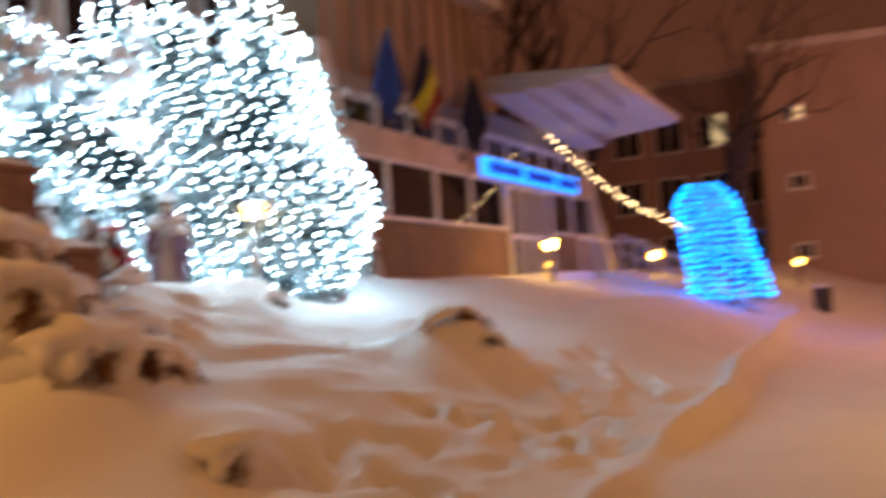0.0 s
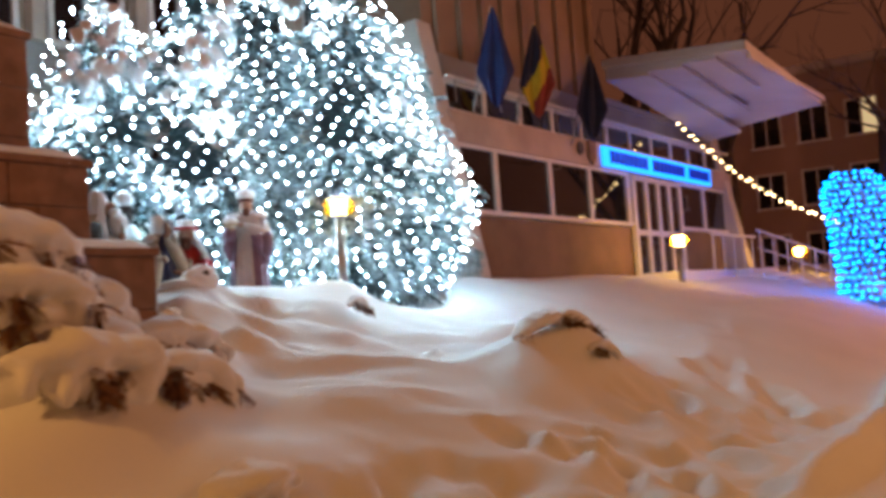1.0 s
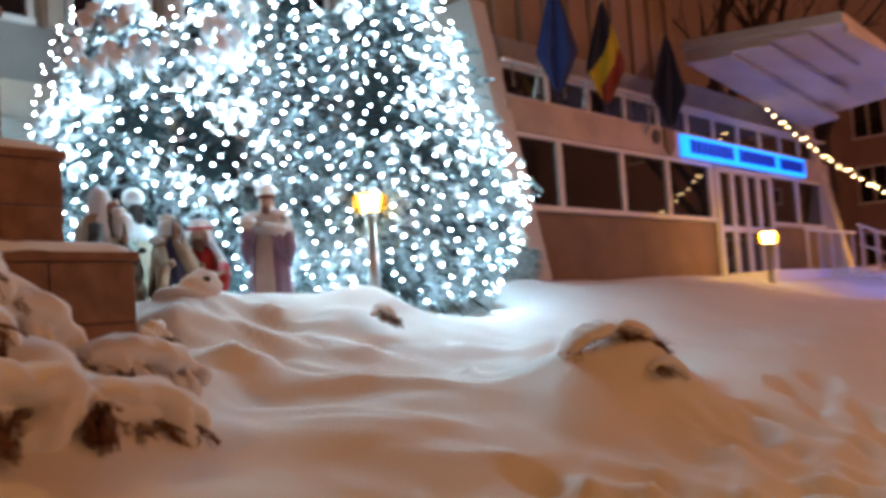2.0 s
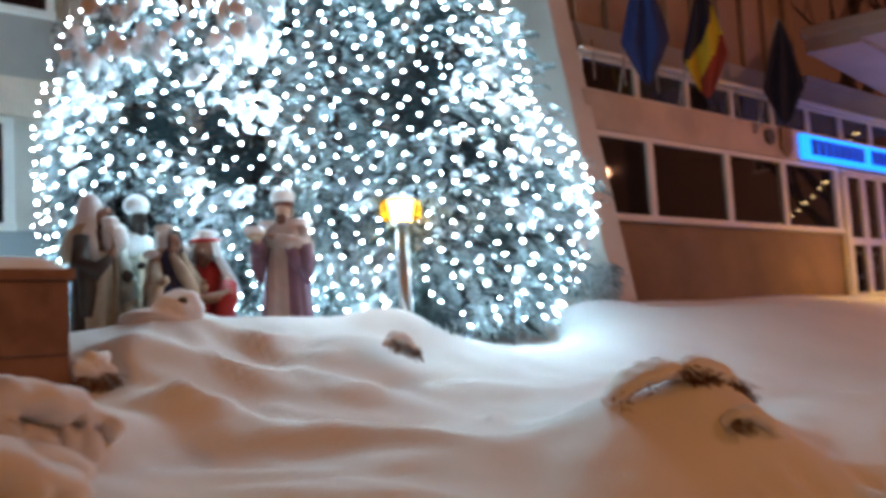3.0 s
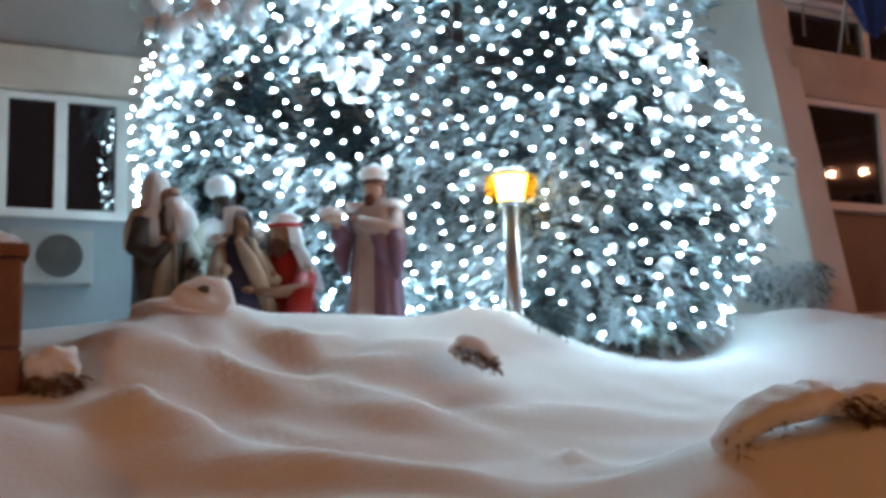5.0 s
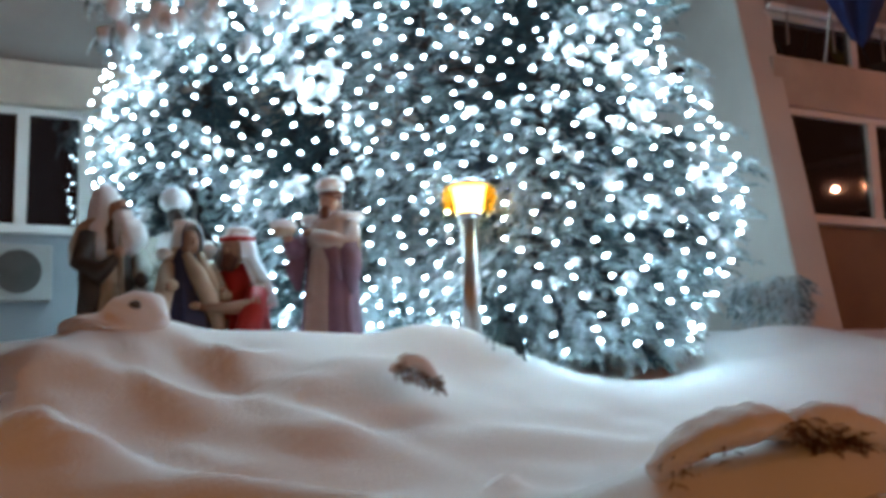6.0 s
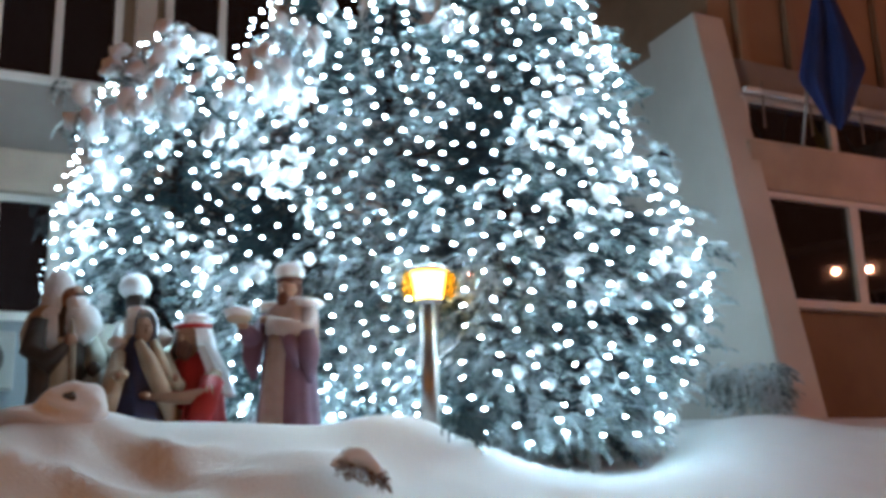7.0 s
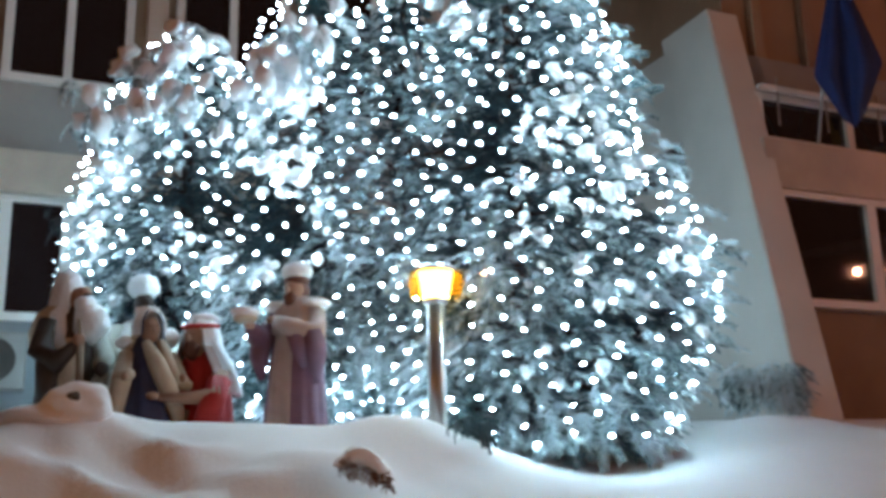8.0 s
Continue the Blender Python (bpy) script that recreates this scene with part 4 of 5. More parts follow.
def kneeling(bm, h):
    robe(bm, [(-0.2, 0.24, 0.25, 0, 0.02), (0.05, 0.23, 0.235, 0, 0.02), (0.25, 0.2, 0.19, 0, 0.03), (0.45, 0.19, 0.16, 0, 0.02), (0.6, 0.15, 0.13, 0, 0), (0.70, 0.06, 0.06, 0, -0.02)], lambda a, z: PALE if -55 < a < 5 and z < 0.22 else RED, 8, 0.05)
    head(bm, 0, -0.07, h - 0.18, TAN, None, HAIR)
    # snowy headcloth falling over the shoulders, open at the face
    sides = 36
    rings = []
    for z, rx, ry, oy, open_deg in ((0.36, 0.265, 0.24, 0.03, 52), (0.48, 0.24, 0.22, 0.03, 46), (0.62, 0.19, 0.18, 0.015, 40), (h - 0.24, 0.138, 0.15, -0.005, 38), (h - 0.12, 0.115, 0.135, -0.015, 38), (h - 0.06, 0.105, 0.115, -0.01, 6), (h, 0.06, 0.065, 0.0, 2)):
        ring = []
        for k in range(sides + 1):
            a = radians(-90 + open_deg + (360 - 2 * open_deg) * k / sides)
            q = 1 + 0.05 * math.sin(8 * a + 4 * z)
            ring.append(bm.verts.new((rx * q * math.cos(a), oy + ry * q * math.sin(a), z)))
        rings.append(ring)
    for i, (a, b) in enumerate(zip(rings, rings[1:])):
        for k in range(sides):
            bm.faces.new((a[k], a[k + 1], b[k + 1], b[k])).material_index = PALE if i < 3 and (k < 3 or k > sides - 4) else WHITE
    blob(bm, (0, 0.02, h - 0.01), (0.105, 0.11, 0.05), WHITE, 0.12)
    tube(bm, [(-0.115, 0.0, h - 0.075), (-0.08, -0.105, h - 0.085), (0.0, -0.14, h - 0.085), (0.08, -0.105, h - 0.085), (0.115, 0.0, h - 0.075)], 0.018, 8, RED)
    arm(bm, [(0.16, -0.03, 0.52), (0.19, -0.16, 0.34), (0.06, -0.29, 0.32), (-0.08, -0.37, 0.33)], [0.065, 0.07, 0.045, 0.026], TAN)
    arm(bm, [(0.18, -0.08, 0.46), (0.19, -0.18, 0.3), (0.14, -0.22, 0.08)], [0.08, 0.085, 0.07], RED)
    arm(bm, [(-0.16, -0.03, 0.52), (-0.19, -0.16, 0.36), (-0.12, -0.32, 0.34)], [0.06, 0.06, 0.03], PALE)
    blob(bm, (-0.10, -0.39, 0.34), (0.04, 0.05, 0.03), TAN, 0.05)
    for v in bm.verts:
        v.co.x, v.co.y = v.co.x * 1.18, v.co.y * 1.18


figure("painted king statue in purple robe, snow on cap and shoulders", 10.2, 8.26, 1.36, -50, king)
figure("bearded shepherd statue with staff and snowy hood", 8.61, 9.0, 1.36, 28, shepherd)
figure("standing statue in pale robe with dark face, snow turban", 9.18, 9.34, 1.40, 12, dark_king)
figure("kneeling statue in navy dress and cream veil", 9.15, 8.6, 1.0, 8, mary)
figure("kneeling statue in red robe with snowy headscarf", 9.56, 8.66, 0.97, -40, kneeling)


# ---- snow-laden shrubs ----
def shrub(x, y, z, rx, ry, rz, label, spread_deg=(180, 360), count=70, long=0.24, lobes=7, seed=0, cap=True, leaf=DRY_SHRUB):
    """Drooping brown twigs under a thick lumpy pad of snow; spread_deg: the sides on which twigs show."""
    rnd = random.Random(900 + seed)
    it = thing("snowy_shrub", label, "shrub", (x, y, z), "snowy shrubs")
    if cap:
        bm = bmesh.new()
        blob(bm, (0, 0, rz * 0.1), (rx, ry, rz), rough=0.20, freq=3.4, sub=4)
        for k in range(lobes):
            a = radians(rnd.uniform(*spread_deg))
            blob(bm, (rx * 0.82 * math.cos(a), ry * 0.82 * math.sin(a), -rz * rnd.uniform(0.1, 0.45)), (rx * rnd.uniform(0.16, 0.30), ry * rnd.uniform(0.16, 0.32), rz * rnd.uniform(0.35, 0.6)), rough=0.22, freq=3.0, sub=3)
        part("snow_load", bm, SNOW, it, "lumpy pillow of snow", True)
    lists = [[] for _ in FRONDS]
    for k in range(count):
        a = rnd.uniform(*spread_deg)
        q = rnd.uniform(0.72, 1.0)
        s = long * rnd.uniform(0.6, 1.2)
        m = pose(rx * q * math.cos(radians(a)), ry * q * math.sin(radians(a)), rz * rnd.uniform(-0.55, 0.12 if cap else 0.55) * (1 if cap else math.sin(math.acos(min(abs(q - 0.72) / 0.28, 1.0)))), rnd.uniform(-35, 35), rnd.uniform(-5, 60), a + rnd.uniform(-35, 35)) @ Matrix.Diagonal((s, s * 0.8, s, 1))
        lists[rnd.randrange(5)].append(np.array(m))
    raw_object("foliage", *joined([scatter(t, m) for t, m in zip(FRONDS, lists) if m]), leaf, it, "drooping evergreen twigs", False)
    return it


def melded(ob, voxel):
    """Melts the lumps of a snow pad into one soft form."""
    m = ob.modifiers.new("meld", "REMESH")
    m.mode, m.voxel_size, m.use_smooth_shade = "VOXEL", voxel, True
    m = ob.modifiers.new("soften", "SMOOTH")
    m.factor, m.iterations = 0.6, 5
    return ob


def snow_tier(it, p0, p1, wide, thick, seed, twig_long=0.2, density=55, poke=False):
    """A drooping bough: a lumpy roll of snow with hanging lobes, and brown twigs under its lip."""
    rnd = random.Random(seed)
    a, b = Vector(p0), Vector(p1)
    along = (b - a).normalized()
    out = along.cross(Vector((0, 0, 1))).normalized()
    n = 18
    pts = [a.lerp(b, k / n) + Vector((0, 0, 0.10 * math.sin(math.pi * k / n) + 0.04 * noise.noise(Vector((k * 0.4, seed, 0))))) for k in range(n + 1)]
    radii = [wide * (0.25 + 0.75 * math.sin(math.pi * min(max(k / n, 0.04), 0.96)) ** 0.5) for k in range(n + 1)]
    bm = bmesh.new()
    tube(bm, pts, radii, 20, squash=thick / wide)
    for v in bm.verts:
        v.co += (v.co - a.lerp(b, 0.5)).normalized() * wide * (0.26 * noise.noise(v.co * 3.6 + Vector((seed, 0, 0))) + 0.14 * noise.noise(v.co * 9.0 + Vector((0, seed, 0))))
    count = 0 if poke else max(3, int((b - a).length / 0.12))
    for k in range(count):
        u = (k + rnd.uniform(0.1, 0.9)) / count
        q = a.lerp(b, u) + out * wide * rnd.uniform(0.45, 0.9) * math.sin(math.pi * min(max(u, 0.1), 0.9)) ** 0.5
        blob(bm, q + Vector((0, 0, -thick * rnd.uniform(0.25, 1.5))), (wide * rnd.uniform(0.2, 0.5), wide * rnd.uniform(0.22, 0.4), thick * rnd.uniform(0.5, 1.6)), rough=0.2, sub=2)
    melded(part("snow_load", bm, SNOW, it, "lumpy roll of snow on a bough", True), 0.10 * wide)
    lists = [[] for _ in FRONDS]
    heading = math.degrees(math.atan2(out.y, out.x))
    for k in range(int((1.8 if poke else 2.6) * density * (b - a).length)):
        u = rnd.uniform(0.02, 1.0)
        if noise.noise(Vector((u * (b - a).length * 4.5, seed * 2.3, 0.5))) < (-0.05 if poke else 0.02):
            continue
        low, high = (-0.9, 0.5) if poke else (0.1, 1.5)
        q = a.lerp(b, u) + out * wide * rnd.uniform(0.35, 0.9) + Vector((0, 0, -thick * rnd.uniform(low, high)))
        s = twig_long * rnd.uniform(0.4, 0.8)
        pitch = rnd.uniform(-35, 40) if poke else rnd.uniform(-5, 80)
        lists[rnd.randrange(5)].append(np.array(pose(*q, rnd.uniform(-50, 50), pitch, heading + rnd.uniform(-50, 50)) @ Matrix.Diagonal((s, s, s, 1))))
    if any(lists):
        tagged(raw_object("foliage", *joined([scatter(t, m) for t, m in zip(FRONDS, lists) if m]), DRY_SHRUB, it, "evergreen twigs", False), kind="stuff")


big = thing("snowy_shrub", "spreading evergreen shrub bowed down by thick snow beside the block wall", "shrub", group="snowy shrubs")
bm = bmesh.new()
for place, radii in (((4.9, 5.35, 1.9), (0.75, 0.5, 0.42)), ((5.3, 5.25, 1.55), (0.8, 0.55, 0.4)), ((5.7, 5.2, 1.2), (0.9, 0.6, 0.38)), ((6.5, 5.5, 1.1), (0.6, 0.45, 0.32)), ((5.7, 5.75, 1.85), (0.5, 0.3, 0.3))):
    blob(bm, place, radii, rough=0.16, freq=2.6, sub=4)
melded(part("snow_load", bm, SNOW, big, "snow lying through the middle of the shrub", True), 0.03)
snow_tier(big, (4.5, 5.0, 2.28), (5.85, 5.45, 2.12), 0.28, 0.13, 1, 0.26)
snow_tier(big, (4.5, 4.8, 1.92), (5.65, 5.0, 1.78), 0.26, 0.13, 2, 0.30, 80)
snow_tier(big, (5.6, 5.4, 1.92), (6.45, 5.7, 1.60), 0.24, 0.13, 3, 0.22)
snow_tier(big, (4.8, 4.52, 1.44), (6.0, 4.78, 1.36), 0.28, 0.13, 4, 0.26, 90)
snow_tier(big, (5.8, 4.78, 1.36), (7.02, 5.15, 1.02), 0.25, 0.13, 5, 0.24, 95)
snow_tier(big, (6.35, 5.42, 1.56), (7.30, 5.62, 1.38), 0.20, 0.11, 6, 0.16, 40)
low = thing("snowy_shrub", "low evergreen shrub nearly buried in snow", "shrub", group="snowy shrubs")
snow_tier(low, (5.45, 3.6, 0.60), (6.25, 3.9, 0.54), 0.24, 0.10, 7, 0.2, 60)
low = thing("snowy_shrub", "juniper with brown tips poking from a snow mound", "shrub", group="snowy shrubs")
snow_tier(low, (10.35, 4.55, height(10.35, 4.55) + 0.02), (11.05, 4.42, height(11.05, 4.42) + 0.04), 0.17, 0.09, 9, 0.10, 26, True)
snow_tier(low, (10.9, 4.38, height(10.9, 4.38) + 0.10), (11.75, 4.36, height(11.75, 4.36) + 0.05), 0.13, 0.09, 10, 0.12, 200, True)
low = thing("snowy_shrub", "juniper with brown tips poking from a snow mound", "shrub", group="snowy shrubs")
snow_tier(low, (10.95, 4.02, height(10.95, 4.02) + 0.04), (11.4, 3.86, height(11.4, 3.86) + 0.04), 0.08, 0.05, 11, 0.09, 320, True)
low = thing("snowy_shrub", "low plant half buried in drifted snow", "shrub", group="snowy shrubs")
snow_tier(low, (9.95, 6.45, 1.70), (10.25, 6.42, 1.60), 0.09, 0.06, 12, 0.075, 420, True)
# snowed-over shape taken for a lying lamb statue, modelled only as a lump
mound = thing("snowy_lump", "snow-covered lump taken for a lying lamb statue, a dark blob for its hollow", "stone", (8.63, 7.36, height(8.63, 7.36)))
bm = bmesh.new()
blob(bm, (-0.16, 0.05, -0.06), (0.30, 0.22, 0.10), rough=0.12, freq=3.0, sub=4)
blob(bm, (0.0, 0, 0.02), (0.21, 0.17, 0.15), rough=0.12, freq=3.0, sub=4)
melded(part("snow_cap", bm, SNOW, mound, "", True), 0.018)
# no real opening: a solid dark blob stands for the shade inside one
bm = bmesh.new()
blob(bm, (-0.05, -0.15, 0.075), (0.04, 0.03, 0.028), rough=0.15, sub=2)
part("hollow", bm, DARKMETAL, mound, "dark blob for the shade in a hollow", True)
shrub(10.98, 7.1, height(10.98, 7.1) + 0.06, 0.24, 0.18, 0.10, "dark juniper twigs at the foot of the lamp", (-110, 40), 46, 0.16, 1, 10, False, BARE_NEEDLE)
shrub(14.55, 8.0, 2.36, 0.38, 0.24, 0.40, "small frosted evergreen shrub at the white fin", (0, 360), 620, 0.15, 2, 11, False, NEEDLE)
shrub(7.66, 6.72, height(7.66, 6.72) + 0.09, 0.16, 0.13, 0.13, "snowed-in plant beside the block wall", (200, 330), 90, 0.09, 2, 12)


# heavy white boughs of the smaller conifers, bowed out before the net
def laden_bough(host, p0, p1, wide, seed):
    rnd = random.Random(seed)
    off = Vector(host.matrix_basis.translation)
    a, b = Vector(p0) - off, Vector(p1) - off
    heaps, sprays = [[] for _ in CLUMPS], [[] for _ in FRONDS]
    for k in range(int(34 * (b - a).length)):
        q = a.lerp(b, rnd.random()) + Vector((rnd.gauss(0, 0.4), rnd.gauss(0, 0.5), rnd.gauss(0, 0.5))) * wide
        s = rnd.uniform(0.06, 0.15)
        turn = rnd.uniform(-150, -70)
        heaps[rnd.randrange(6)].append(np.array(pose(*q, rnd.uniform(-25, 25), rnd.uniform(10, 60), turn) @ Matrix.Diagonal((s * rnd.uniform(0.9, 1.6), s, s * rnd.uniform(0.8, 1.5), 1))))
    for k in range(int(60 * (b - a).length)):
        q = a.lerp(b, rnd.random()) + Vector((rnd.gauss(0, 0.4), rnd.gauss(0, 0.5), rnd.gauss(-0.3, 0.5))) * wide
        s = rnd.uniform(0.16, 0.3)
        sprays[rnd.randrange(5)].append(np.array(pose(*q, rnd.uniform(-35, 35), rnd.uniform(10, 70), rnd.uniform(-150, -60)) @ Matrix.Diagonal((s, s, s, 1))))
    tagged(raw_object("bough_snow", *joined([scatter(t, m) for t, m in zip(CLUMPS, heaps) if m]), SNOW_LOAD, host, "thick snow hanging over a bough"), kind="stuff")
    tagged(raw_object("foliage", *joined([scatter(t, m) for t, m in zip(FRONDS, sprays) if m]), NEEDLE, host, "evergreen twigs", False), kind="stuff")


TREES = [o for o in scene.objects if o.name.startswith("conifer") and o.parent is None]
laden_bough(TREES[0], (8.65, 9.62, 4.75), (9.62, 9.45, 4.95), 0.24, 31)
laden_bough(TREES[0], (8.95, 9.75, 5.3), (9.5, 9.68, 5.5), 0.18, 32)
laden_bough(TREES[1], (9.85, 8.92, 4.75), (10.3, 8.78, 5.3), 0.24, 33)
laden_bough(TREES[1], (10.1, 9.0, 5.35), (10.6, 8.9, 5.6), 0.2, 34)

# ---- stepped block pier ----
pier = thing("stepped_pier", "stepped wall of reddish stone blocks with snow on each step", "wall")
TIERS = [(6.05, 6.64, 7.49, 7.9, 0.8, 2.26, 3), (5.6, 7.19, 7.21, 8.3, 2.0, 3.14, 3), (5.6, 7.75, 6.99, 8.6, 3.0, 4.45, 3)]
for x0, y0, x1, y1, z0, z1, courses in TIERS:
    boxed("core", (x0 + 0.012, y0 + 0.012, z0, x1 - 0.012, y1 - 0.012, z1), MORTAR, pier)
    boxed("coping", (x0 - 0.03, y0 - 0.035, z1 + 0.002, x1 + 0.03, y1, z1 + 0.075), CLINKER, pier, 0.012)
    bm = bmesh.new()
    r = bmesh.ops.create_grid(bm, x_segments=24, y_segments=16, size=1.0)
    w, d = (x1 - x0) / 2 + 0.02, (y1 - y0) / 2 + 0.015
    for v in bm.verts:
        e = max(abs(v.co.x), abs(v.co.y)) ** 6
        v.co = Vector((v.co.x * w, v.co.y * d, 0.11 * (1 - e) + 0.03 * noise.noise(v.co * 2.5 + Vector((z1, 0, 0)))))
    rows_z = (z1 - z0) / courses
    for c in range(courses):
        count = 3 if c % 2 else 2
        for k in range(count):
            a0, a1 = x0 + (x1 - x0) * k / count, x0 + (x1 - x0) * (k + 1) / count
            boxed("stone_block", (a0 + 0.006, y0 - 0.006 - 0.004 * ((c + k) % 3), z0 + rows_z * c + 0.006, a1 - 0.006, y0 + 0.1, z0 + rows_z * (c + 1) - 0.006), CLINKER, pier, 0.01)
        boxed("stone_block", (x1 - 0.1, y0 + 0.106, z0 + rows_z * c + 0.006, x1 + 0.006 + 0.004 * (c % 2), y1 - 0.02, z0 + rows_z * (c + 1) - 0.006), CLINKER, pier, 0.01)
    cap = part("snow_cap", bm, SNOW, pier, "rounded snow on the step", True)
    cap.location = ((x0 + x1) / 2, (y0 + y1) / 2, z1 + 0.075)


# ---- flags ----
def flag_cloth(name, mats, tall, wide, parent, seed):
    """A limp flag that hangs in folds from its slanted staff."""
    bm = bmesh.new()
    nx, nz = 18, 26
    grid = []
    for i in range(nx + 1):
        col = []
        for j in range(nz + 1):
            u, v = i / nx, j / nz
            spread_at = 0.06 + 0.94 * min(1.0, v / 0.68) ** 0.9 * (1 - 0.75 * max(0, v - 0.68) / 0.32)
            x = (u - 0.5) * wide * spread_at
            y = 0.07 * math.sin(u * 13 + seed + v * 2) * spread_at + 0.03 * math.sin(v * 7 + seed)
            col.append(bm.verts.new((x, y, -v * tall * (1 - 0.12 * abs(u - 0.5)))))
        grid.append(col)
    for i in range(nx):
        for j in range(nz):
            f = bm.faces.new((grid[i][j], grid[i + 1][j], grid[i + 1][j + 1], grid[i][j + 1]))
            f.material_index = (0 if 0.9 * j / nz + 0.5 * (i / nx - 0.5) < 0.40 else 1 if 0.9 * j / nz + 0.5 * (i / nx - 0.5) < 0.64 else 2) if len(mats) > 1 else 0
            f.smooth = True
    ob = part(name, bm, mats, parent)
    thick = ob.modifiers.new("cloth", "SOLIDIFY")
    thick.thickness = 0.006
    return ob


FLAG_BLUE = surface("blue_flag_cloth", (0.007, 0.022, 0.115), 0.8, 0.3, 3.0, 80.0, 0.1, 0.002)
FLAG_NAVY = surface("navy_flag_cloth", (0.008, 0.012, 0.045), 0.8, 0.3, 3.0, 80.0, 0.1, 0.002)
FLAG_YELLOW = surface("yellow_flag_cloth", (0.62, 0.42, 0.02), 0.8, 0.25, 3.0, 80.0, 0.1, 0.002)
FLAG_RED = surface("red_flag_cloth", (0.30, 0.035, 0.02), 0.8, 0.25, 3.0, 80.0, 0.1, 0.002)
for k, (x, top, mats, label) in enumerate(((15.92, 6.80, [FLAG_BLUE], "plain blue flag hanging from a slanted pole"), (17.42, 6.80, [FLAG_NAVY, FLAG_YELLOW, FLAG_RED], "blue, yellow and red flag hanging from a slanted pole"),
                                           (19.7, 6.62, [FLAG_NAVY], "dark navy flag hanging from a slanted pole"))):
    it = thing("flag", label, "flag", (x, 7.9, top), "flags on the fascia")
    bm = bmesh.new()
    tube(bm, [(0, 0, 0.05), (0.1, 0.33, -0.9), (0.2, 0.64, -1.75)], 0.018, 8)
    part("pole", bm, STEEL, it)
    cloth = flag_cloth("cloth", mats, 1.75, 0.68, it, k * 1.9)
    cloth.matrix_basis = pose(0.0, -0.03, 0, 8, 0, -52)
    for dx in (-0.35, 0.35):
        bm = bmesh.new()
        tube(bm, [(dx, 0.62, -1.6), (dx + 0.12, 0.72, -1.0)], 0.014, 6)
        part("stay", bm, STEEL, it)

# plaque and emblem on the fascia
it = thing("round_plaque", "dark round plaque on the fascia", "plaque", (20.26, 8.53, 4.84))
bm = bmesh.new()
tube(bm, [(0, 0.0, 0), (0, -0.04, 0)], 0.14, 20)
part("disc", bm, DARKMETAL, it)
it = thing("wall_emblem", "worn brown shield emblem on the fascia", "emblem", (20.8, 8.53, 4.80))
bm = bmesh.new()
shield = [(-0.18, 0.25), (0.18, 0.25), (0.18, -0.12), (0.0, -0.28), (-0.18, -0.12)]
a = [bm.verts.new((x, -0.05, z)) for x, z in shield]
b = [bm.verts.new((x, 0.0, z)) for x, z in shield]
bm.faces.new(a)
bm.faces.new(list(reversed(b)))
for k in range(5):
    bm.faces.new((a[k], b[k], b[(k + 1) % 5], a[(k + 1) % 5]))
bmesh.ops.recalc_face_normals(bm, faces=bm.faces)
part("shield", bm, PLINTH, it)

# air conditioner on the wall
it = thing("air_conditioner", "white outdoor air conditioner unit on the wall", "air conditioner", (7.97, 11.15, 2.5))
boxed("case", (-0.42, 0, 0, 0.36, 0.24, 0.55), GREYBAND, it, 0.02)
bm = bmesh.new()
lathe(bm, [(0.20, 0), (0.215, 0.01), (0.215, 0.02), (0.19, 0.02)], 28)
tube(bm, [(0, 0, -0.01), (0, 0, 0.006)], 0.195, 28)
g = part("fan_grille", bm, DARKMETAL, it, "dark round fan grille")
g.matrix_basis = pose(0.05, 0.0, 0.28, 90, 0, 0)
for k in range(5):
    bm = bmesh.new()
    tube(bm, [(0.04 * (k + 1) * math.cos(q), 0.04 * (k + 1) * math.sin(q), 0) for q in [math.pi * j / 14 for j in range(29)]], 0.004, 5)
    ring = part("grille_bar", bm, DARKMETAL, it)
    ring.matrix_basis = pose(0.05, -0.028, 0.28, 90, 0, 0)


# ---- blue-lit shrub, string of lamps, stairs ----
def lit_shrub(x, y, z):
    rnd = random.Random(5)
    it = thing("columnar_evergreen", "columnar evergreen wrapped in blue net lights", "tree", (x, y, z))
    bm = bmesh.new()
    tube(bm, [(0, 0, -0.3), (0, 0, 2.6)], [0.08, 0.02], 8)
    part("trunk", bm, BARK, it)
    lists, bulbs = [[] for _ in FRONDS], []

    def width(u):
        return 0.98 - 0.30 * u if u < 0.75 else (0.755 * math.sqrt(max(0, 1 - ((u - 0.75) / 0.26) ** 2)))

    for k in range(900):
        u, a = rnd.random(), rnd.uniform(0, 6.28)
        r = max(0, width(u) - 0.32)
        m = pose(r * math.cos(a), r * math.sin(a) + 0.62 * u, u * 3.0, rnd.uniform(-30, 30), rnd.uniform(-20, 30), math.degrees(a)) @ Matrix.Diagonal((0.36, 0.36, 0.36, 1))
        lists[rnd.randrange(5)].append(np.array(m))
    raw_object("crown", *joined([scatter(t, m) for t, m in zip(FRONDS, lists)]), NEEDLE, it, "frosted needle sprays", False)
    for i in range(19):
        u = (i + 0.4) / 19
        n = int(6.28 * width(u) / 0.155)
        for j in range(n):
            a = 6.283 * (j + 0.5 * (i % 2)) / max(n, 1) + rnd.uniform(-0.05, 0.05)
            r = width(u) + rnd.uniform(-0.02, 0.05)
            s = rnd.uniform(0.034, 0.044)
            bulbs.append(np.array(pose(x + r * math.cos(a), y + r * math.sin(a) + 0.62 * u, z + u * 3.0 + rnd.uniform(-0.03, 0.03)) @ Matrix.Diagonal((s, s, s, 1))))
    tagged(raw_object("blue_net_lights", *scatter(ICO1, bulbs), BLUEBULB), "net of bright blue bulbs over a columnar evergreen", "lights", kind="stuff")


lit_shrub(25.0, 3.5, 1.12)

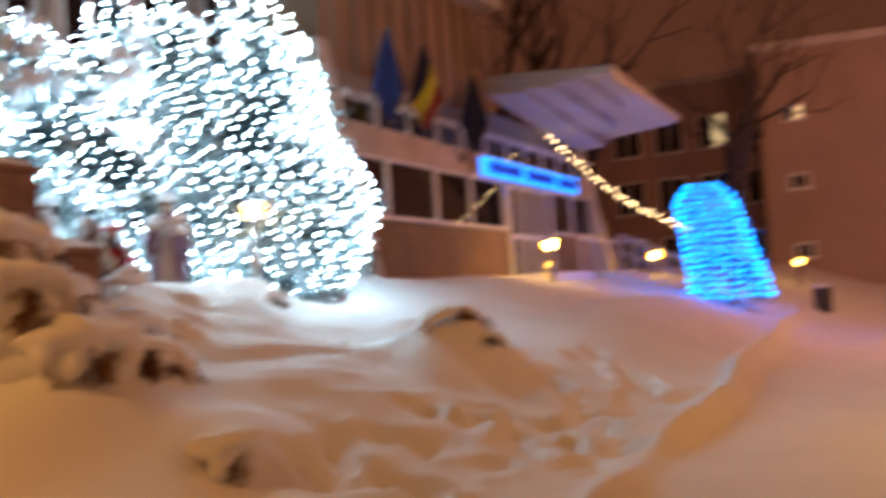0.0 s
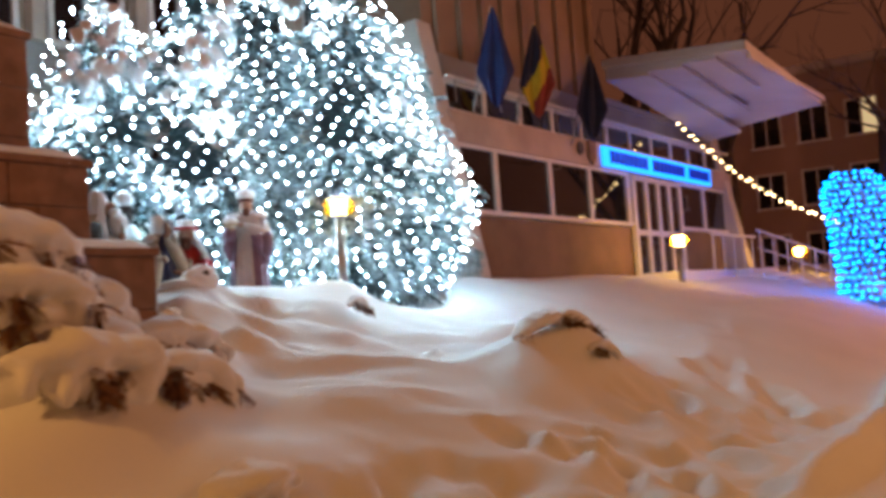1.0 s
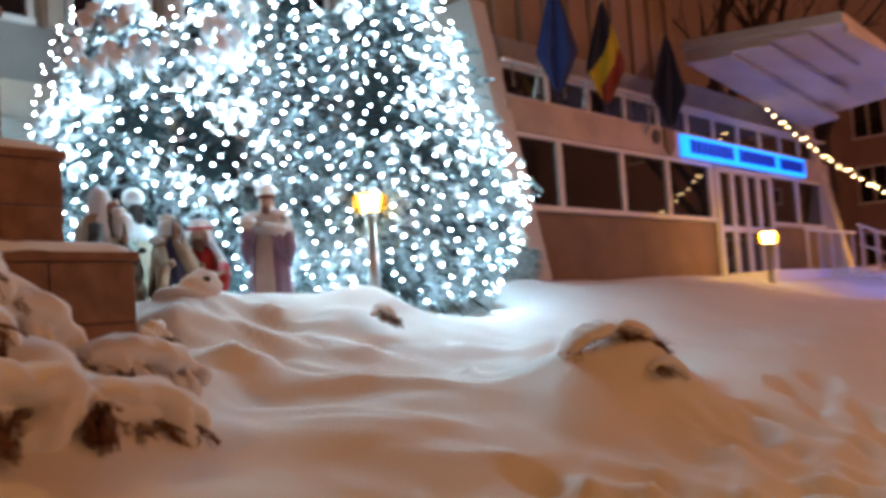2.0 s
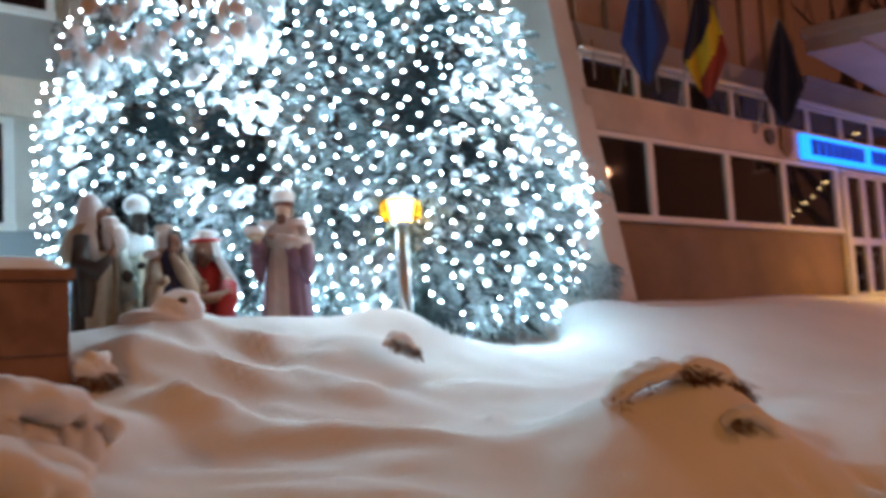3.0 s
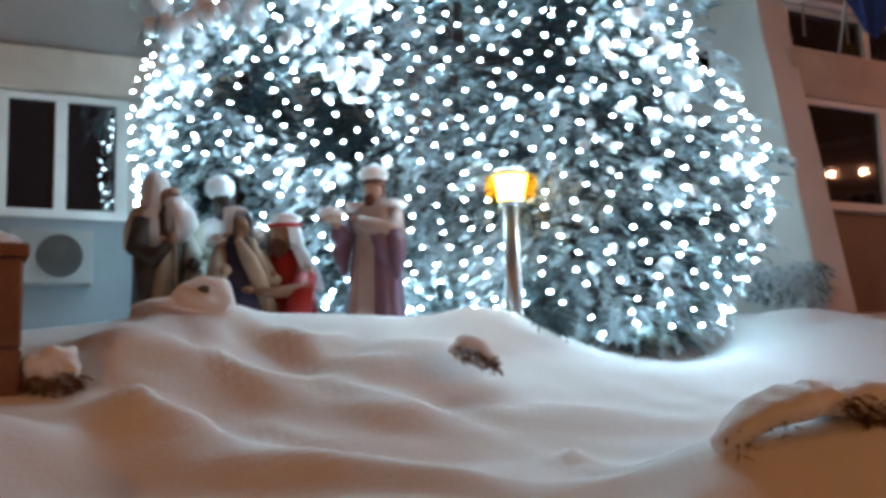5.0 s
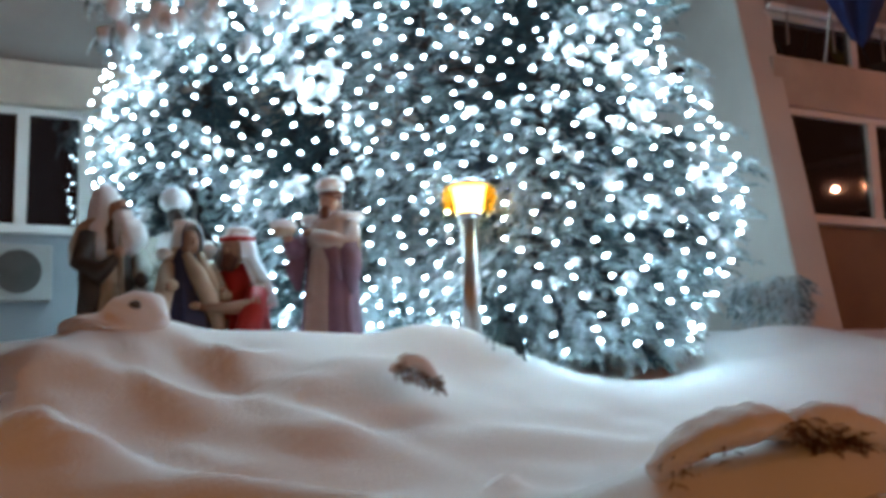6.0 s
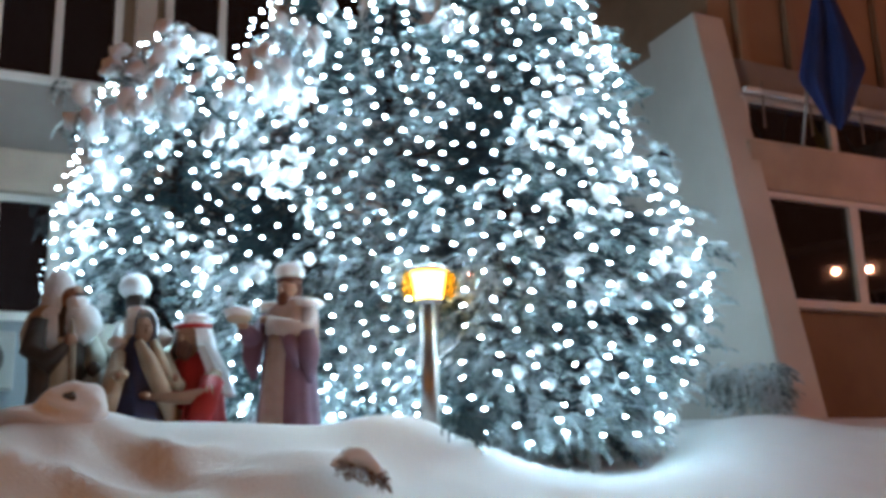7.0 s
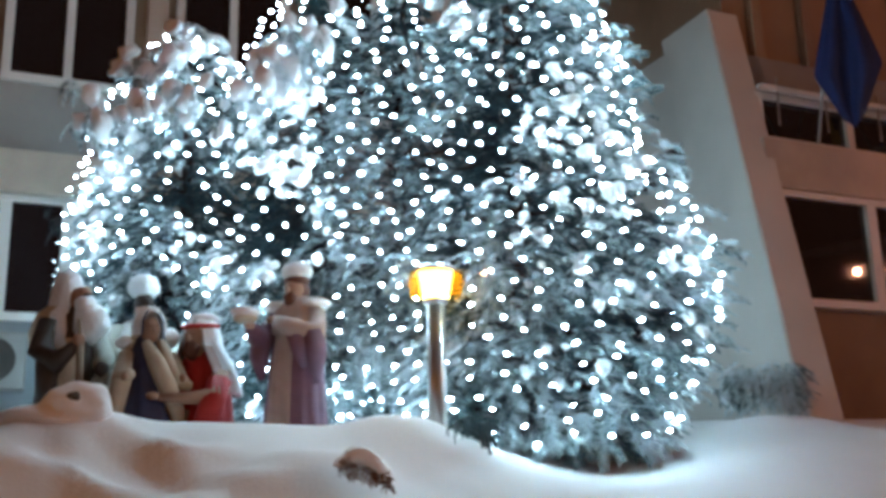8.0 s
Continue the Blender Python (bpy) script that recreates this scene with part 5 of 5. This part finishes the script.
cable = thing("string_lights", "sagging string of warm bulbs from the canopy", "lights")
start, end = Vector((25.9, 8.4, 6.1)), Vector((25.1, 4.5, 3.05))
pts = [start.lerp(end, k / 24) - Vector((0, 0, 0.38 * math.sin(math.pi * k / 24))) for k in range(25)]
bm = bmesh.new()
tube(bm, pts, 0.012, 5)
part("cable", bm, DARKMETAL, cable)
bm = bmesh.new()
bmesh.ops.create_icosphere(bm, subdivisions=2, radius=0.028)
proto = part("bulb", bm, WARMBULB, cable, "warm white bulb", True)
proto.location = pts[0] - Vector((0, 0, 0.07))
for k, p in enumerate(pts[1:]):
    for q in range(1 + (k % 3 == 1)):
        ob = new("bulb", proto.data)
        ob.parent = cable
        ob.location = p + Vector((0.0, -0.09 * q, -0.07 - 0.03 * (k % 2)))
        ob["label"] = "warm white bulb"

stair = thing("entrance_stairs", "snow-covered entrance steps with a pale railing", "stairs")
for k in range(7):
    boxed("step", (26.6, 4.9 + 0.36 * k, 0.8, 29.2, 5.30 + 0.36 * k, 1.32 + 0.13 * k), SNOW, stair, 0.03)
boxed("landing", (23.0, 7.45, 1.0, 29.4, 8.5, 2.10), SNOW, stair, 0.04)
for k in range(7):
    y = 5.2 + k * 0.36
    bm = bmesh.new()
    tube(bm, [(28.7, y, 1.2 + 0.13 * k), (28.7, y, 2.15 + 0.16 * k)], 0.03, 8)
    part("baluster", bm, FRAME, stair)
bm = bmesh.new()
tube(bm, [(28.7, 5.1, 2.12), (28.7, 7.45, 3.2)], 0.04, 8)
part("handrail", bm, FRAME, stair)
bm = bmesh.new()
tube(bm, [(28.7, 5.1, 1.65), (28.7, 7.45, 2.7)], 0.025, 8)
part("handrail", bm, FRAME, stair)
for k in range(5):
    bm = bmesh.new()
    tube(bm, [(25.2 + k * 0.8, 7.5, 2.1), (25.2 + k * 0.8, 7.5, 3.0)], 0.028, 8)
    part("baluster", bm, FRAME, stair)
bm = bmesh.new()
tube(bm, [(25.1, 7.5, 3.0), (28.7, 7.5, 3.0)], 0.035, 8)
part("handrail", bm, FRAME, stair)

it = thing("litter_bin", "dark purple-grey litter bin standing in the snow", "bin", (30.7, 1.96, height(30.7, 1.96) - 0.05))
bm = bmesh.new()
lathe(bm, [(0.24, 0), (0.27, 0.7), (0.29, 0.72), (0.29, 0.76), (0.25, 0.76), (0.23, 0.3)], 20)
part("bucket", bm, DARKMETAL, it)
bm = bmesh.new()
lathe(bm, [(0.26, 0.77), (0.24, 0.84), (0.1, 0.9)], 20)
part("snow_cap", bm, SNOW, it, "", True)


# ---- houses across the square ----
LITPANE = glow("lit_curtain_window", (1.0, 0.80, 0.42), 0.28)


def far_block(label, at, length, deep, tall, turn, floors, bays, lit=(), blind=False):
    it = thing("apartment_building", label, "building", at, turn=turn)
    boxed("wall", (0, 0, -2, length, deep, tall), FARWALL, it)
    boxed("roof", (-0.25, -0.3, tall + 0.003, length + 0.25, deep + 0.2, tall + 0.35), CANOPY, it, 0.04)
    for f in range(floors):
        for b in range(bays):
            if blind and b % 4:
                continue
            x, z = 0.9 + b * (length - 1.0) / bays, 1.3 + f * 2.75
            w = part("window", bmesh.new(), FRAME, it)
            wide = 1.25 if not blind else 0.7
            high = 1.45 if not blind else 0.5
            for box_of in ((x, -0.06, z, x + 0.09, 0.05, z + high), (x + wide, -0.06, z, x + wide + 0.09, 0.05, z + high), (x + wide / 2, -0.05, z, x + wide / 2 + 0.07, 0.05, z + high), (x, -0.06, z + high, x + wide + 0.09, 0.05, z + high + 0.08)):
                boxed("window_frame", box_of, FRAME, w)
            boxed("window_sill", (x - 0.05, -0.12, z - 0.08, x + wide + 0.14, 0.05, z), SNOW, w)
            boxed("pane", (x + 0.09, -0.03, z, x + wide / 2, -0.01, z + high), GLASS, w)
            boxed("pane", (x + wide / 2 + 0.07, -0.03, z, x + wide, -0.01, z + high), LITPANE if (f, b) in lit else GLASS, w)
    return it


far_block("pinkish apartment block with dark windows, two lit", (45.0, 13.0, 1.0), 9.0, 10, 9.8, -90, 3, 4, ((2, 2),))
far_block("pinkish gable wall with few small windows", (40.0, 4.6, 1.0), 14.0, 9, 9.6, -80, 3, 8, ((2, 0),), True)
far_block("long pinkish block closing the square", (44.0, -12.0, 0.5), 40.0, 9, 10.5, -110, 3, 16)


# ---- bare trees ----
def bare_tree(x, y, tall, seed, label):
    rnd = random.Random(seed)
    it = thing("bare_tree", label, "tree", (x, y, height(x, y)), "bare winter trees")
    bm = bmesh.new()
    twigs = bmesh.new()

    def grow(target, p, d, long, r, depth):
        pts, radii = [p], [r]
        for k in range(4):
            d = (d + Vector((rnd.uniform(-0.16, 0.16), rnd.uniform(-0.16, 0.16), 0.05))).normalized()
            pts.append(pts[-1] + d * long / 4)
            radii.append(r * (1 - 0.42 * (k + 1) / 4))
        tube(target, pts, radii, 8 if depth < 2 else 4)
        if depth < 4:
            for k in range(3 if depth else 4):
                a = rnd.uniform(0, 6.28)
                side = d.orthogonal().normalized()
                side.rotate(Matrix.Rotation(a, 3, d))
                grow(twigs if depth > 0 else bm, pts[2 + (k % 3)], (d * rnd.uniform(0.5, 0.9) + side * rnd.uniform(0.5, 0.9) + Vector((0, 0, 0.25))).normalized(), long * rnd.uniform(0.55, 0.75), radii[2 + (k % 3)] * 0.62, depth + 1)

    grow(bm, Vector((0, 0, -0.3)), Vector((rnd.uniform(-0.1, 0.1), rnd.uniform(-0.1, 0.1), 1)).normalized(), tall * 0.45, tall * 0.031, 0)
    part("trunk", bm, BARK, it, "", True)
    part("crown", twigs, BARK, it, "leafless dark twigs", True)
    return it


bare_tree(32.3, 9.2, 12, 3, "dark leafless tree behind the canopy")
bare_tree(32.4, 4.2, 11, 8, "dark leafless tree beside the square")
bare_tree(31.5, 12.2, 14, 12, "dark leafless tree behind the hall")
